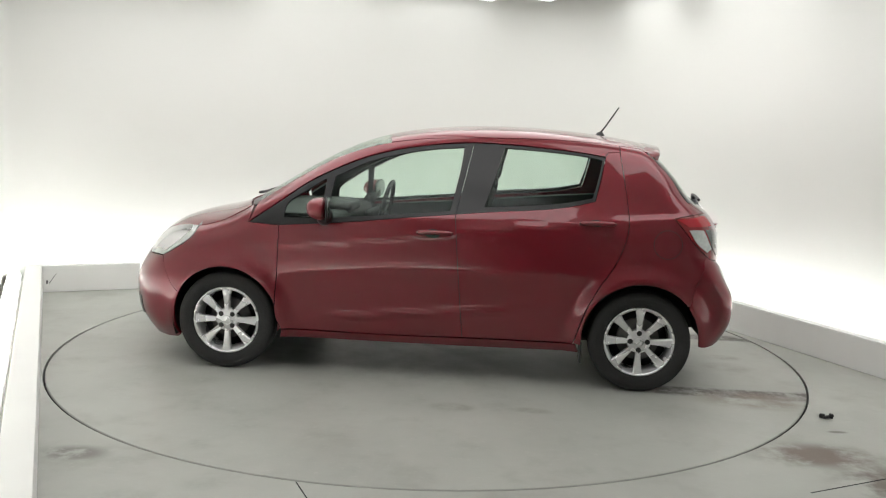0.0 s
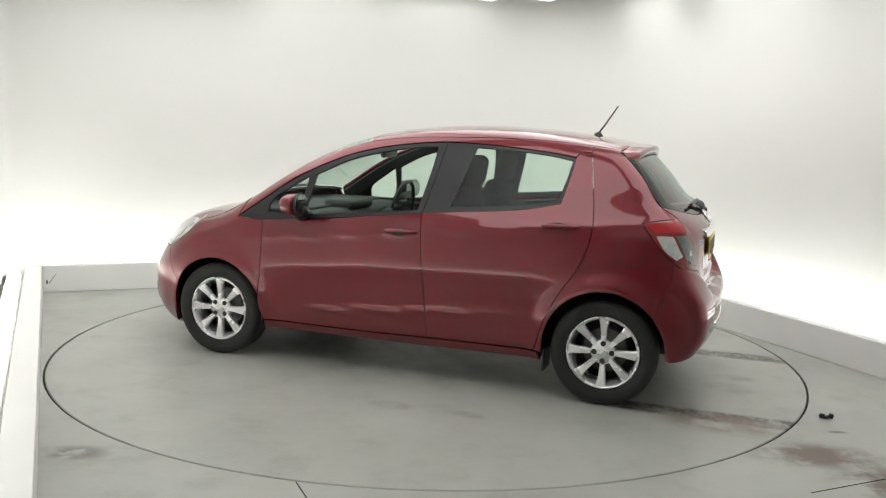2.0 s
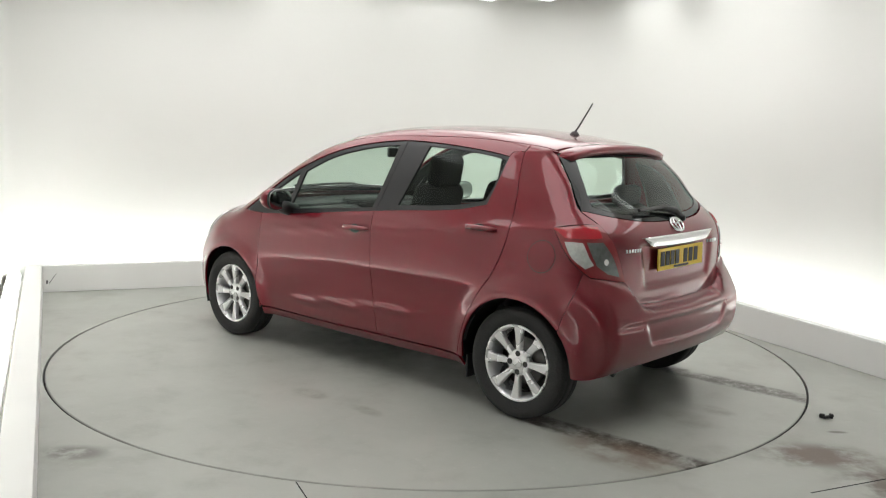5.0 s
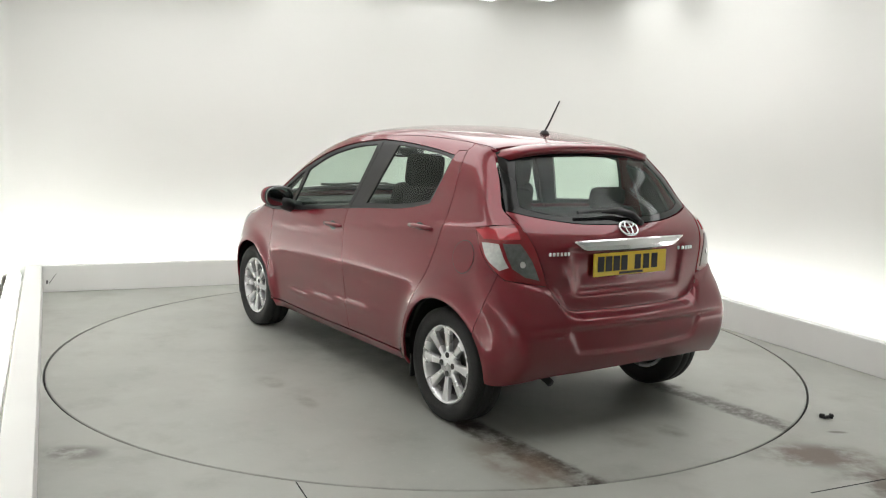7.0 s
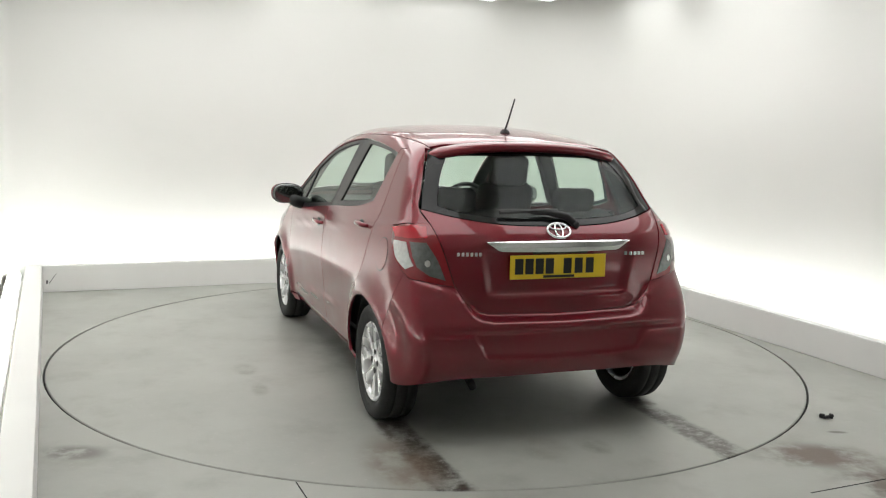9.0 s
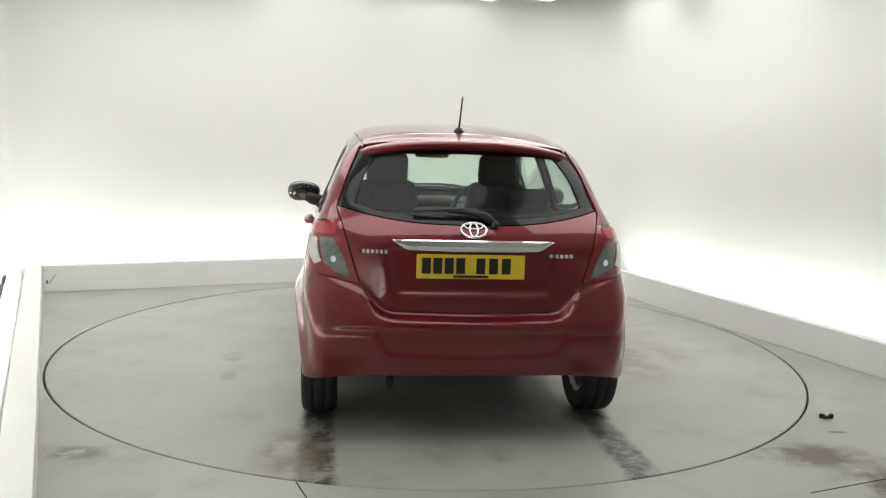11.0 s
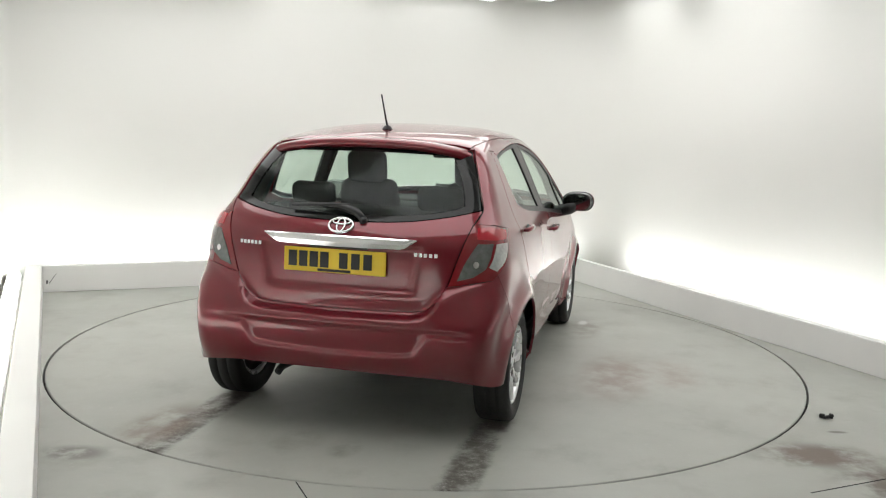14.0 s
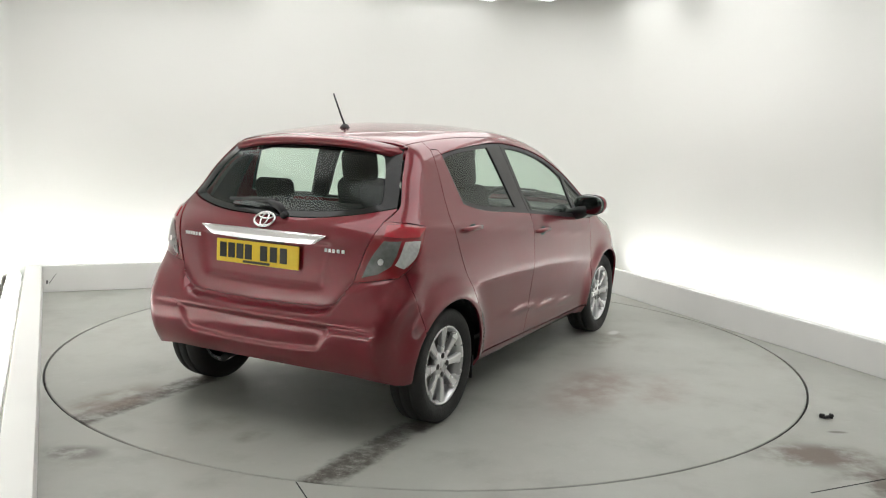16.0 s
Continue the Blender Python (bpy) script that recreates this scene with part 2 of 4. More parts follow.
def build_studio():
    build_floor()
    rr, rl = 1.3, 0.14
    wall("wall_backdrop", [(N1, M0), (N1, -3.0), (N1, 0.0)] + arc(N1 - rr, M1 - rr, rr, 0, 90, 28) + [(1.0, M1), (-1.0, M1)]
         + arc(N0 + rl, M1 - rl, rl, 90, 180, 10) + [(N0, 1.0), (N0, -2.0), (N0, M0)], "seamless white studio backdrop with rounded corners")
    wall("wall_behind", [(N0, M0), (N1, M0)], "plain pale grey studio wall", DARKWALL)
    bm = box(N1 - N0 + 0.3, M1 - M0 + 0.3, 0.12, room((N0 + N1) / 2, (M0 + M1) / 2, TOP + 0.06), turn=Matrix.Rotation(TURN, 4, "Z"))
    tagged(part("ceiling", bm, CEIL), "plain white studio ceiling", "ceiling", kind="structure")
    rot = Matrix.Rotation(TURN, 4, "Z")
    H = 0.23
    # low plinths in front of the light coves
    bm = box(2.50 + 2.47, 0.06, H, room(0.015, 2.70, H / 2), 0.004, turn=rot)
    back = tagged(part("plinth_back", bm, PLINTH), "low white plinth hiding a light strip", "plinth", kind="structure")
    part("scuff_mark", box(0.012, 0.002, 0.03, room(-2.435, 2.6695, 0.09), turn=rot), BLACK, back, "small dark scuff on the plinth")
    part("scuff_mark", box(0.004, 0.002, 0.10, room(-2.39, 2.6695, 0.12), turn=rot @ Matrix.Rotation(radians(35), 4, "Y")), EDGE, back, "thin dark scratch on the plinth")
    bm = box(0.06, 2.73 - M0, H, room(2.53, (2.73 + M0) / 2, H / 2), 0.004, turn=rot)
    tagged(part("plinth_right", bm, PLINTH), "low white plinth hiding a light strip", "plinth", kind="structure")
    bm = box(0.13, 2.73 - M0, H, room(-2.47 - 0.065, (2.73 + M0) / 2, H / 2), 0.004, turn=rot)
    tagged(part("plinth_left", bm, PLINTH), "low white bench along the studio wall", "plinth", kind="structure")
    # light strips lying in the coves
    def strip(length, n, m, angle):
        ob = new("light_strip")
        ob.location = room(n, m, 0)
        ob.rotation_euler = (0, 0, TURN + radians(angle))
        part("housing", box(length, 0.12, 0.08, (0, 0, 0.041), 0.004), PLINTH, ob)
        part("tube", box(length - 0.04, 0.09, 0.03, (0, 0, 0.0965), 0.01), TUBE, ob, "glowing white light tube")
        return tagged(ob, "glowing white light strip hidden behind the plinth", "light", "cove lights")
    strip(2.3, -1.25, 3.08, 0)
    strip(2.0, 0.95, 3.08, 0)
    strip(0.6, 2.60, 2.80, -45)
    for m in (-5.5, -3.1, -0.7):
        strip(2.25, 2.89, m, 90)
    strip(1.5, 2.89, 1.23, 90)
    for m in (-4.2, -1.9, 0.4, 2.37):
        strip(2.2 if m < 1 else 1.64, -2.705, m, 90)
    # ceiling panels: large ones are added overhead fill, small ones light the wall tops
    def panel(n, m, sx, sy):
        ob = new("fill_and_edge_light")
        ob.location = room(n, m, TOP)
        ob.rotation_euler = (0, 0, TURN)
        part("frame", joined(box(sx + 0.06, 0.03, 0.02, (0, sy / 2 + 0.015, -0.01)), box(sx + 0.06, 0.03, 0.02, (0, -sy / 2 - 0.015, -0.01)),
                             box(0.03, sy, 0.02, (sx / 2 + 0.015, 0, -0.01)), box(0.03, sy, 0.02, (-sx / 2 - 0.015, 0, -0.01))), PLINTH, ob)
        part("diffuser", box(sx, sy, 0.045, (0, 0, -0.0235), 0.006), FILL_PANEL if min(sx, sy) > 1 else EDGELIGHT, ob, "glowing white diffuser")
        return tagged(ob, "glowing white ceiling panel for overhead fill and wall-top light", "light", "ceiling lights")
    # unseen panels over the turntable, added as fill for floor and car
    for n in (-1.22, 1.22):
        panel(n, -1.9, 2.0, 1.6)
        panel(n, 0.7, 2.3, 2.6)
    panel(-1.45, 2.6, 2.2, 0.3)
    panel(0.1, 3.0, 1.2, 0.2)
    panel(1.4, 3.03, 1.1, 0.18)
    panel(2.78, 1.80, 0.10, 0.6)
    panel(2.2, 2.5, 0.5, 0.5)
    panel(2.86, 0.3, 0.18, 1.4)
    panel(2.86, -1.6, 0.18, 1.6)
    panel(2.88, 1.75, 0.14, 0.8)


build_studio()


def build_turntable():
    bm = bmesh.new()
    n = 160
    prof = ((DISC_R - 0.012, 0.0), (DISC_R - 0.007, -0.004), (DISC_R - 0.007, -0.06))
    rings = [[bm.verts.new((r * math.cos(2 * math.pi * i / n), r * math.sin(2 * math.pi * i / n), z)) for i in range(n)] for r, z in prof]
    bm.faces.new(rings[0])
    for p, q in zip(rings, rings[1:]):
        for i in range(n):
            bm.faces.new((p[i], q[i], q[(i + 1) % n], p[(i + 1) % n]))
    bm.faces.new(rings[-1][::-1])
    table = tagged(new("turntable"), "round grey turntable with tyre marks set in the floor", "turntable")
    part("deck", bm, DISC, table, "worn grey deck with brown tyre marks and car shade painted in")
    part("edge_band", turned_band(), EDGE, table, "thin dark steel edge of the turntable")
    return table


def turned_band():
    """The steel band that edges the deck, its top just under the deck's."""
    bm = revolved([(DISC_R - 0.0068, -0.055), (DISC_R - 0.0068, -0.006), (DISC_R - 0.004, -0.006), (DISC_R - 0.004, -0.055)], 160)
    bmesh.ops.transform(bm, matrix=Matrix.Rotation(radians(90), 4, "X"), verts=bm.verts)
    for v in bm.verts:
        v.co.z = -abs(v.co.z)
    return bm


turntable = build_turntable()


def build_scrap():
    """A small dark crumpled scrap on the floor."""
    bm = joined(box(0.05, 0.02, 0.014, (0, 0, 0.009), 0.004, turn=Matrix.Rotation(0.4, 4, "Z")),
                box(0.03, 0.02, 0.024, (-0.022, 0.004, 0.013), 0.005, turn=Matrix.Rotation(-0.5, 4, "Z")),
                box(0.022, 0.022, 0.026, (0.026, 0.0, 0.014), 0.005, turn=Matrix.Rotation(0.2, 4, "Y")))
    bmesh.ops.translate(bm, verts=bm.verts, vec=(0, 0, -min(v.co.z for v in bm.verts)))
    ob = tagged(part("floor_scrap", bm, BLACK), "small crumpled black scrap lying on the floor", "debris")
    ob.location = (2.20, -1.335, 0.0)
    return ob


build_scrap()


# ---- the car: x forward, y to its left, z up, its base midway between the axles ----
CAR_X, CAR_Y = -0.0754, -0.0144
car = new("hatchback_car")
tagged(car, "dark red metallic five-door hatchback parked on the turntable", "car")


def spline(pairs):
    """A natural cubic through (u, v) pairs, straight beyond its ends."""
    xs, ys = (np.array(a, float) for a in zip(*sorted(pairs)))
    n = len(xs)
    h = np.diff(xs)
    A, r = np.eye(n), np.zeros(n)
    for i in range(1, n - 1):
        A[i, i - 1:i + 2] = h[i - 1], 2 * (h[i - 1] + h[i]), h[i]
        r[i] = 6 * ((ys[i + 1] - ys[i]) / h[i] - (ys[i] - ys[i - 1]) / h[i - 1])
    k = np.linalg.solve(A, r)

    def f(x):
        x = np.asarray(x, float)
        c = np.clip(x, xs[0], xs[-1])
        i = np.clip(np.searchsorted(xs, c) - 1, 0, n - 2)
        a, b = (xs[i + 1] - c) / h[i], (c - xs[i]) / h[i]
        v = a * ys[i] + b * ys[i + 1] + ((a ** 3 - a) * k[i] + (b ** 3 - b) * k[i + 1]) * h[i] ** 2 / 6
        s0 = (ys[1] - ys[0]) / h[0] - h[0] * k[1] / 6
        s1 = (ys[-1] - ys[-2]) / h[-1] + h[-1] * k[-2] / 6
        return v + np.where(x < xs[0], (x - xs[0]) * s0, 0) + np.where(x > xs[-1], (x - xs[-1]) * s1, 0)
    return f


TOP_Z = spline([(2.10, 0.58), (1.98, 0.70), (1.80, 0.84), (1.55, 0.932), (1.33, 0.988), (1.20, 1.045), (0.94, 1.198), (0.66, 1.355), (0.43, 1.447),
                (0.20, 1.498), (-0.03, 1.526), (-0.30, 1.538), (-0.60, 1.535), (-0.94, 1.509), (-1.17, 1.479), (-1.40, 1.436)])
REAR_X = spline([(1.47, -1.36), (1.41, -1.375), (1.34, -1.42), (1.25, -1.50), (1.13, -1.60), (1.06, -1.685), (0.98, -1.745), (0.88, -1.765),
                 (0.76, -1.764), (0.68, -1.762), (0.55, -1.752), (0.30, -1.72)])
BUMPER_X = spline([(0.84, -1.752), (0.80, -1.770), (0.74, -1.790), (0.68, -1.812), (0.64, -1.826), (0.60, -1.842), (0.57, -1.849), (0.50, -1.852), (0.42, -1.840), (0.36, -1.815), (0.30, -1.775)])
FRONT_X = spline([(0.14, 1.93), (0.25, 2.02), (0.40, 2.06), (0.55, 2.045), (0.68, 1.965), (0.80, 1.885), (0.95, 1.75)])
PLAN_Y = spline([(2.0, 0.74), (1.7, 0.80), (1.4, 0.832), (1.0, 0.838), (0.4, 0.842), (-0.3, 0.845), (-0.9, 0.845), (-1.3, 0.835), (-1.6, 0.812), (-1.8, 0.775)])
SIDE_Y = spline([(0.15, -0.14), (0.21, -0.082), (0.26, -0.048), (0.33, -0.033), (0.40, -0.025), (0.47, -0.020), (0.56, -0.0125), (0.64, -0.0045), (0.675, -0.0005), (0.72, -0.002), (0.80, -0.010),
                 (0.90, -0.023), (0.98, -0.044), (1.06, -0.082), (1.20, -0.142), (1.40, -0.232), (1.50, -0.28)])


# how far the shoulder lies above or below its usual height along the car
SHOULDER_DZ = spline([(2.0, -0.12), (1.25, -0.12), (1.03, -0.10), (0.89, -0.066), (0.55, -0.030), (0.20, -0.006), (-0.10, 0.0), (-0.76, 0.010), (-1.3, 0.0), (-2.0, 0.0)])


def smax(a, b, k):
    h = np.maximum(k - np.abs(a - b), 0) / k
    return np.maximum(a, b) + h * h * k / 4


WHEELS = ((1.255, 0.308, 0.332), (-1.255, 0.31, 0.342))


def body(x, y, z):
    """Negative inside the bodywork, zero on its skin."""
    y = np.abs(y)
    w = PLAN_Y(x) + SIDE_Y(z - SHOULDER_DZ(x) * np.exp(-((z - 0.60) / 0.30) ** 2))
    for (cx, cz, r), swell, reach in zip(WHEELS, (0.030, 0.040), (0.060, 0.080)):
        d = np.hypot(x - cx, z - cz) - r
        w = w + swell * np.exp(-(np.where(d > 0, d / reach, d / 0.06)) ** 2)
    # the rising crease through the door handles
    line = 0.889 - 0.1 * x
    w = w + 0.005 * np.exp(-((z - line) / 0.022) ** 2) * 0.5 * (1 - np.tanh((x - 0.9) / 0.25))
    # the ledge low on the doors
    w = w + 0.009 * np.exp(-((z - 0.412 + 0.085 * x) / 0.020) ** 2) * 0.25 * (1 + np.tanh((x + 0.55) / 0.12)) * (1 - np.tanh((x - 0.60) / 0.10))
    side = (y - w) * 0.95
    top = (z - TOP_Z(x) + 0.05 * (y / 0.6) ** 2.4 + 0.02 * (y / 0.7) ** 6) * 0.93
    low = 0.5 - 0.5 * np.tanh((z - 0.72) / 0.13)

    def bay(v, lo, hi, e):
        return 0.25 * (1 + np.tanh((v - lo) / e)) * (1 - np.tanh((v - hi) / e))
    # the bumper stands out below the hatch as a shelf that rises to the lamps
    foot = np.interp(y, (0.0, 0.38, 0.43, 0.47, 0.525, 0.57, 0.70, 0.85), (0.614, 0.620, 0.632, 0.660, 0.737, 0.757, 0.79, 0.84))
    shelf = 0.5 - 0.5 * np.tanh((z - foot) / (0.009 + 0.014 * bay(y, 0.44, 0.60, 0.03)))
    tail = REAR_X(z) + (BUMPER_X(z) - REAR_X(z)) * shelf
    rear = (tail + 0.055 * (y / 0.6) ** 2 + (0.042 - 0.040 * low) * (y / 0.72) ** 6 - 0.02 * low * (y / 0.6) ** 2 - x) * 0.85
    # the hollow round the number plate, the one along the bumper and its slot out to the corners
    plate_bay = 0.020 * bay(z, 0.728, 0.945, 0.011) * bay(y, -1, 0.37 + 0.20 * (z - 0.75), 0.022)
    hollow = bay(z, 0.432 + 0.08 * y * y, 0.564, 0.012) * bay(y, -1, 0.425 + 0.55 * (z - 0.47), 0.018)
    slot = bay(z, 0.546, 0.568, 0.008) * bay(y, 0.30, 0.64, 0.06)
    rear = rear + 0.85 * (plate_bay + 0.015 * np.maximum(hollow, 0.5 * slot))
    front = (x - FRONT_X(z) + 0.15 * (y / 0.6) ** 2.2 + 0.05 * (y / 0.72) ** 6) * 0.9
    f = smax(side, top, 0.07)
    f = smax(f, rear, 0.10 - 0.025 * low)
    return smax(f, front, 0.10)


def skin_normals(p):
    e = 1e-3
    g = np.stack([body(*(p + e * a).T) - body(*(p - e * a).T) for a in np.eye(3)], -1)
    return g / np.maximum(np.linalg.norm(g, axis=1, keepdims=True), 1e-9)


def cast(origins, way, reach=1.6):
    """Meets the skin from outside along -way; origins lie within the car."""
    o = np.asarray(origins, float)
    w = np.asarray(way, float)
    w = w / np.linalg.norm(w)
    ks = np.linspace(reach, -0.3, 60)
    val = np.stack([body(*(o + k * w).T) for k in ks])
    hit = np.argmax(val < 0, axis=0)
    hit = np.where((val < 0).any(axis=0), hit, np.argmin(val, axis=0))
    hi, lo = ks[np.maximum(hit - 1, 0)], ks[hit]
    for _ in range(26):
        mid = (hi + lo) / 2
        inside = body(*(o + mid[:, None] * w).T) < 0
        lo, hi = np.where(inside, mid, lo), np.where(inside, hi, mid)
    return o + ((hi + lo) / 2)[:, None] * w


def rounded(pts, step=0.022):
    """Follows control points with soft bends but keeps sharp corners."""
    p = [np.array(q, float) for q in pts]
    out = []
    for i in range(len(p) - 1):
        a, b = p[i], p[i + 1]
        L = np.linalg.norm(b - a)

        def tangent(j, fallback):
            if 0 < j < len(p) - 1:
                u, v = p[j] - p[j - 1], p[j + 1] - p[j]
                if u @ v > 0.6 * np.linalg.norm(u) * np.linalg.norm(v):
                    t = u / np.linalg.norm(u) + v / np.linalg.norm(v)
                    return t / np.linalg.norm(t) * L
            return fallback
        ta, tb = tangent(i, b - a), tangent(i + 1, b - a)
        n = max(1, int(np.ceil(L / step)))
        for k in range(n):
            s = k / n
            out.append((2 * s ** 3 - 3 * s * s + 1) * a + (s ** 3 - 2 * s * s + s) * ta + (3 * s * s - 2 * s ** 3) * b + (s ** 3 - s * s) * tb)
    out.append(p[-1])
    return np.array(out)


def S(*pts):
    """Points on the left side, given as (x, z)."""
    q = rounded(pts)
    return cast(np.stack([q[:, 0], 0 * q[:, 0] + 0.02, q[:, 1]], -1), (0, 1, 0))


def T(*pts):
    """Points on the top, given as (x, y)."""
    q = rounded(pts)
    return cast(np.stack([q[:, 0], q[:, 1], 0 * q[:, 0] + 0.4], -1), (0, 0, 1))


def R(*pts):
    """Points on the rear, given as (y, z)."""
    q = rounded(pts)
    return cast(np.stack([0 * q[:, 0] - 0.9, q[:, 0], q[:, 1]], -1), (-1, 0, 0))


def Fr(*pts):
    """Points on the front, given as (y, z)."""
    q = rounded(pts)
    return cast(np.stack([0 * q[:, 0] + 1.2, q[:, 0], q[:, 1]], -1), (1, 0, 0))


def both(run):
    """A run from the middle outwards on the left, closed with its mirror image."""
    m = run[::-1] * (1, -1, 1)
    return np.concatenate([run, m])


def within(q, poly):
    x, y = q[:, 0], q[:, 1]
    inside = np.zeros(len(q), bool)
    a = poly
    b = np.roll(poly, -1, 0)
    for (x0, y0), (x1, y1) in zip(a, b):
        if y0 != y1:
            inside ^= ((y0 > y) != (y1 > y)) & (x < (x1 - x0) * (y - y0) / (y1 - y0) + x0)
    return inside


def tidy(loop, least=0.004):
    out = [loop[0]]
    for q in loop[1:]:
        if np.linalg.norm(q - out[-1]) > least:
            out.append(q)
    if np.linalg.norm(out[0] - out[-1]) < least:
        out.pop()
    return np.array(out)


def sheet(runs, way, holes=(), gap=0.0022, lift=0.0, flange=0.014, step=0.03):
    """A skin panel inside closed 3D runs: (points, normals, triangles, rim normals are the triangles' own)."""
    from mathutils.geometry import delaunay_2d_cdt
    w = np.array(way, float)
    w /= np.linalg.norm(w)
    e1 = np.cross((0, 0, 1), w) if abs(w[2]) < 0.9 else np.array((0, 1.0, 0))
    e1 /= np.linalg.norm(e1)
    e2 = np.cross(w, e1)
    basis = np.stack([e1, e2], -1)
    loops = []
    for index, loop in enumerate([np.concatenate(runs)] + [np.concatenate(h) for h in holes]):
        loop = tidy(loop)
        q = loop @ basis
        area = np.sum(q[:, 0] * np.roll(q[:, 1], -1) - np.roll(q[:, 0], -1) * q[:, 1])
        if area < 0:
            q = q[::-1]
        d = np.roll(q, -1, 0) - np.roll(q, 1, 0)
        d /= np.maximum(np.linalg.norm(d, axis=1, keepdims=True), 1e-9)
        inward = np.stack([-d[:, 1], d[:, 0]], -1)
        loops.append(q + inward * (gap if index == 0 else -gap))
    outer = loops[0]
    lo, hi = outer.min(0), outer.max(0)
    gx, gy = np.meshgrid(np.arange(lo[0], hi[0], step), np.arange(lo[1], hi[1], step))
    grid = np.stack([gx.ravel(), gy.ravel()], -1)
    keep = within(grid, outer)
    for h in loops[1:]:
        keep &= ~within(grid, h)
    grid = grid[keep]
    rim = np.concatenate(loops)
    if len(grid):
        near = np.min(np.linalg.norm(grid[:, None] - rim[None], axis=2), axis=1)
        grid = grid[near > step * 0.45]
    pts = np.concatenate([rim, grid])
    edges, start = [], 0
    for l in loops:
        n = len(l)
        edges += [(start + i, start + (i + 1) % n) for i in range(n)]
        start += n
    v, e, f, ov, oe, of = delaunay_2d_cdt([Vector(q) for q in pts], edges, [], 0, 1e-6)
    v2 = np.array([tuple(q) for q in v])
    tris = np.array([t for t in f if len(t) == 3])
    cen = v2[tris].mean(1)
    ok = within(cen, outer)
    for h in loops[1:]:
        ok &= ~within(cen, h)
    tris = tris[ok]
    base = v2[:, :1] * e1 + v2[:, 1:] * e2
    mid = np.concatenate(runs).mean(0) @ w
    p = cast(base + w * (mid - 0.5), way, 1.3)
    n = skin_normals(p)
    p = p + n * lift
    a, b, c = p[tris[:, 0]], p[tris[:, 1]], p[tris[:, 2]]
    flip = np.sum(np.cross(b - a, c - a) * n[tris[:, 0]], axis=1) < 0
    tris[flip] = tris[flip][:, ::-1]
    # the folded rim
    count = {}
    for t in tris:
        for i in range(3):
            k = (t[i], t[(i + 1) % 3])
            count[k] = count.get(k, 0) + 1
    border = [k for k in count if (k[1], k[0]) not in count]
    return p, n, tris, border, flange


def metal(name, sheets, mat, parent, label="", mirrored=False):
    """Links skin panels as one mesh with true skin normals."""
    verts, faces, norms, flat = [], [], [], []
    for p, n, tris, border, flange in sheets:
        if mirrored:
            p, n, tris = p * (1, -1, 1), n * (1, -1, 1), tris[:, ::-1]
            border = [(b, a) for a, b in border]
        off = len(verts)
        verts += p.tolist()
        norms += n.tolist()
        faces += (tris + off).tolist()
        if flange:
            for a, b in border:
                k = len(verts)
                quad = [p[a], p[b], p[b] - n[b] * flange, p[a] - n[a] * flange]
                fn = np.cross(quad[3] - quad[0], quad[1] - quad[0])
                fn = fn / max(np.linalg.norm(fn), 1e-9)
                verts += [q.tolist() for q in quad]
                norms += [fn.tolist()] * 4
                faces.append([k, k + 3, k + 2, k + 1])
    me = bpy.data.meshes.new(name)
    me.from_pydata(verts, [], faces)
    me.materials.append(mat)
    me.polygons.foreach_set("use_smooth", [True] * len(me.polygons))
    me.validate()
    if len(me.vertices) == len(norms):
        me.normals_split_custom_set_from_vertices(norms)
    ob = new(name, me)
    ob.parent = parent
    if label:
        ob["label"] = label
    return ob


def pair(name, sheets, mat, parents, label=""):
    """The left panel and its mirror image on the right."""
    a, b = parents if isinstance(parents, tuple) else (parents, parents)
    return metal(name, sheets, mat, a, label), metal(name, sheets, mat, b, label, True)


def turned(bm, m):
    bmesh.ops.transform(bm, matrix=m, verts=bm.verts)
    return bm


def mirrored_part(name, bm, mat, parents, label="", smooth=True):
    """Links a bmesh on the left and its mirror image on the right."""
    a, b = parents if isinstance(parents, tuple) else (parents, parents)
    twin = bm.copy()
    bmesh.ops.scale(twin, verts=twin.verts, vec=(1, -1, 1))
    bmesh.ops.reverse_faces(twin, faces=twin.faces)
    return part(name, bm, mat, a, label, smooth), part(name, twin, mat, b, label, smooth)


def arch(wheel, a0, a1, k=10):
    cx, cz, r = WHEELS[wheel]
    return [(cx + r * math.cos(radians(a0 + (a1 - a0) * i / k)), cz + r * math.sin(radians(a0 + (a1 - a0) * i / k))) for i in range(k + 1)]


# lines shared by neighbouring panels
DRIP = ((1.10, 0.655), (0.75, 0.615), (0.40, 0.585), (0.12, 0.572), (-0.40, 0.568), (-0.90, 0.555), (-1.10, 0.545), (-1.27, 0.53))
BELT = ((1.12, 0.915), (0.93, 0.905), (0.51, 0.94), (0.09, 0.988), (-0.14, 1.012), (-0.32, 1.03), (-0.78, 1.075), (-0.96, 1.115))
BACKLIGHT_LINE = ((-0.96, 1.115), (-0.99, 1.24), (-1.015, 1.375))
FRAME_TOP = ((-1.015, 1.375), (-0.90, 1.392), (-0.70, 1.412), (-0.44, 1.43), (-0.20, 1.434), (0.04, 1.412), (0.24, 1.378), (0.41, 1.332), (0.62, 1.245),
             (0.77, 1.165), (0.93, 1.05), (1.12, 0.915))
HINGE_LINE = ((0.925, 0.905), (0.93, 0.62), (0.935, 0.36), (0.905, 0.268))
POST_LINE = ((-0.14, 1.012), (-0.17, 0.68), (-0.205, 0.27))
REAR_EDGE = ((-0.865, 0.275), (-0.89, 0.36), (-0.925, 0.47), (-1.0, 0.62), (-1.09, 0.76), (-1.155, 0.95), (-1.145, 1.14), (-1.12, 1.28), (-1.10, 1.405))
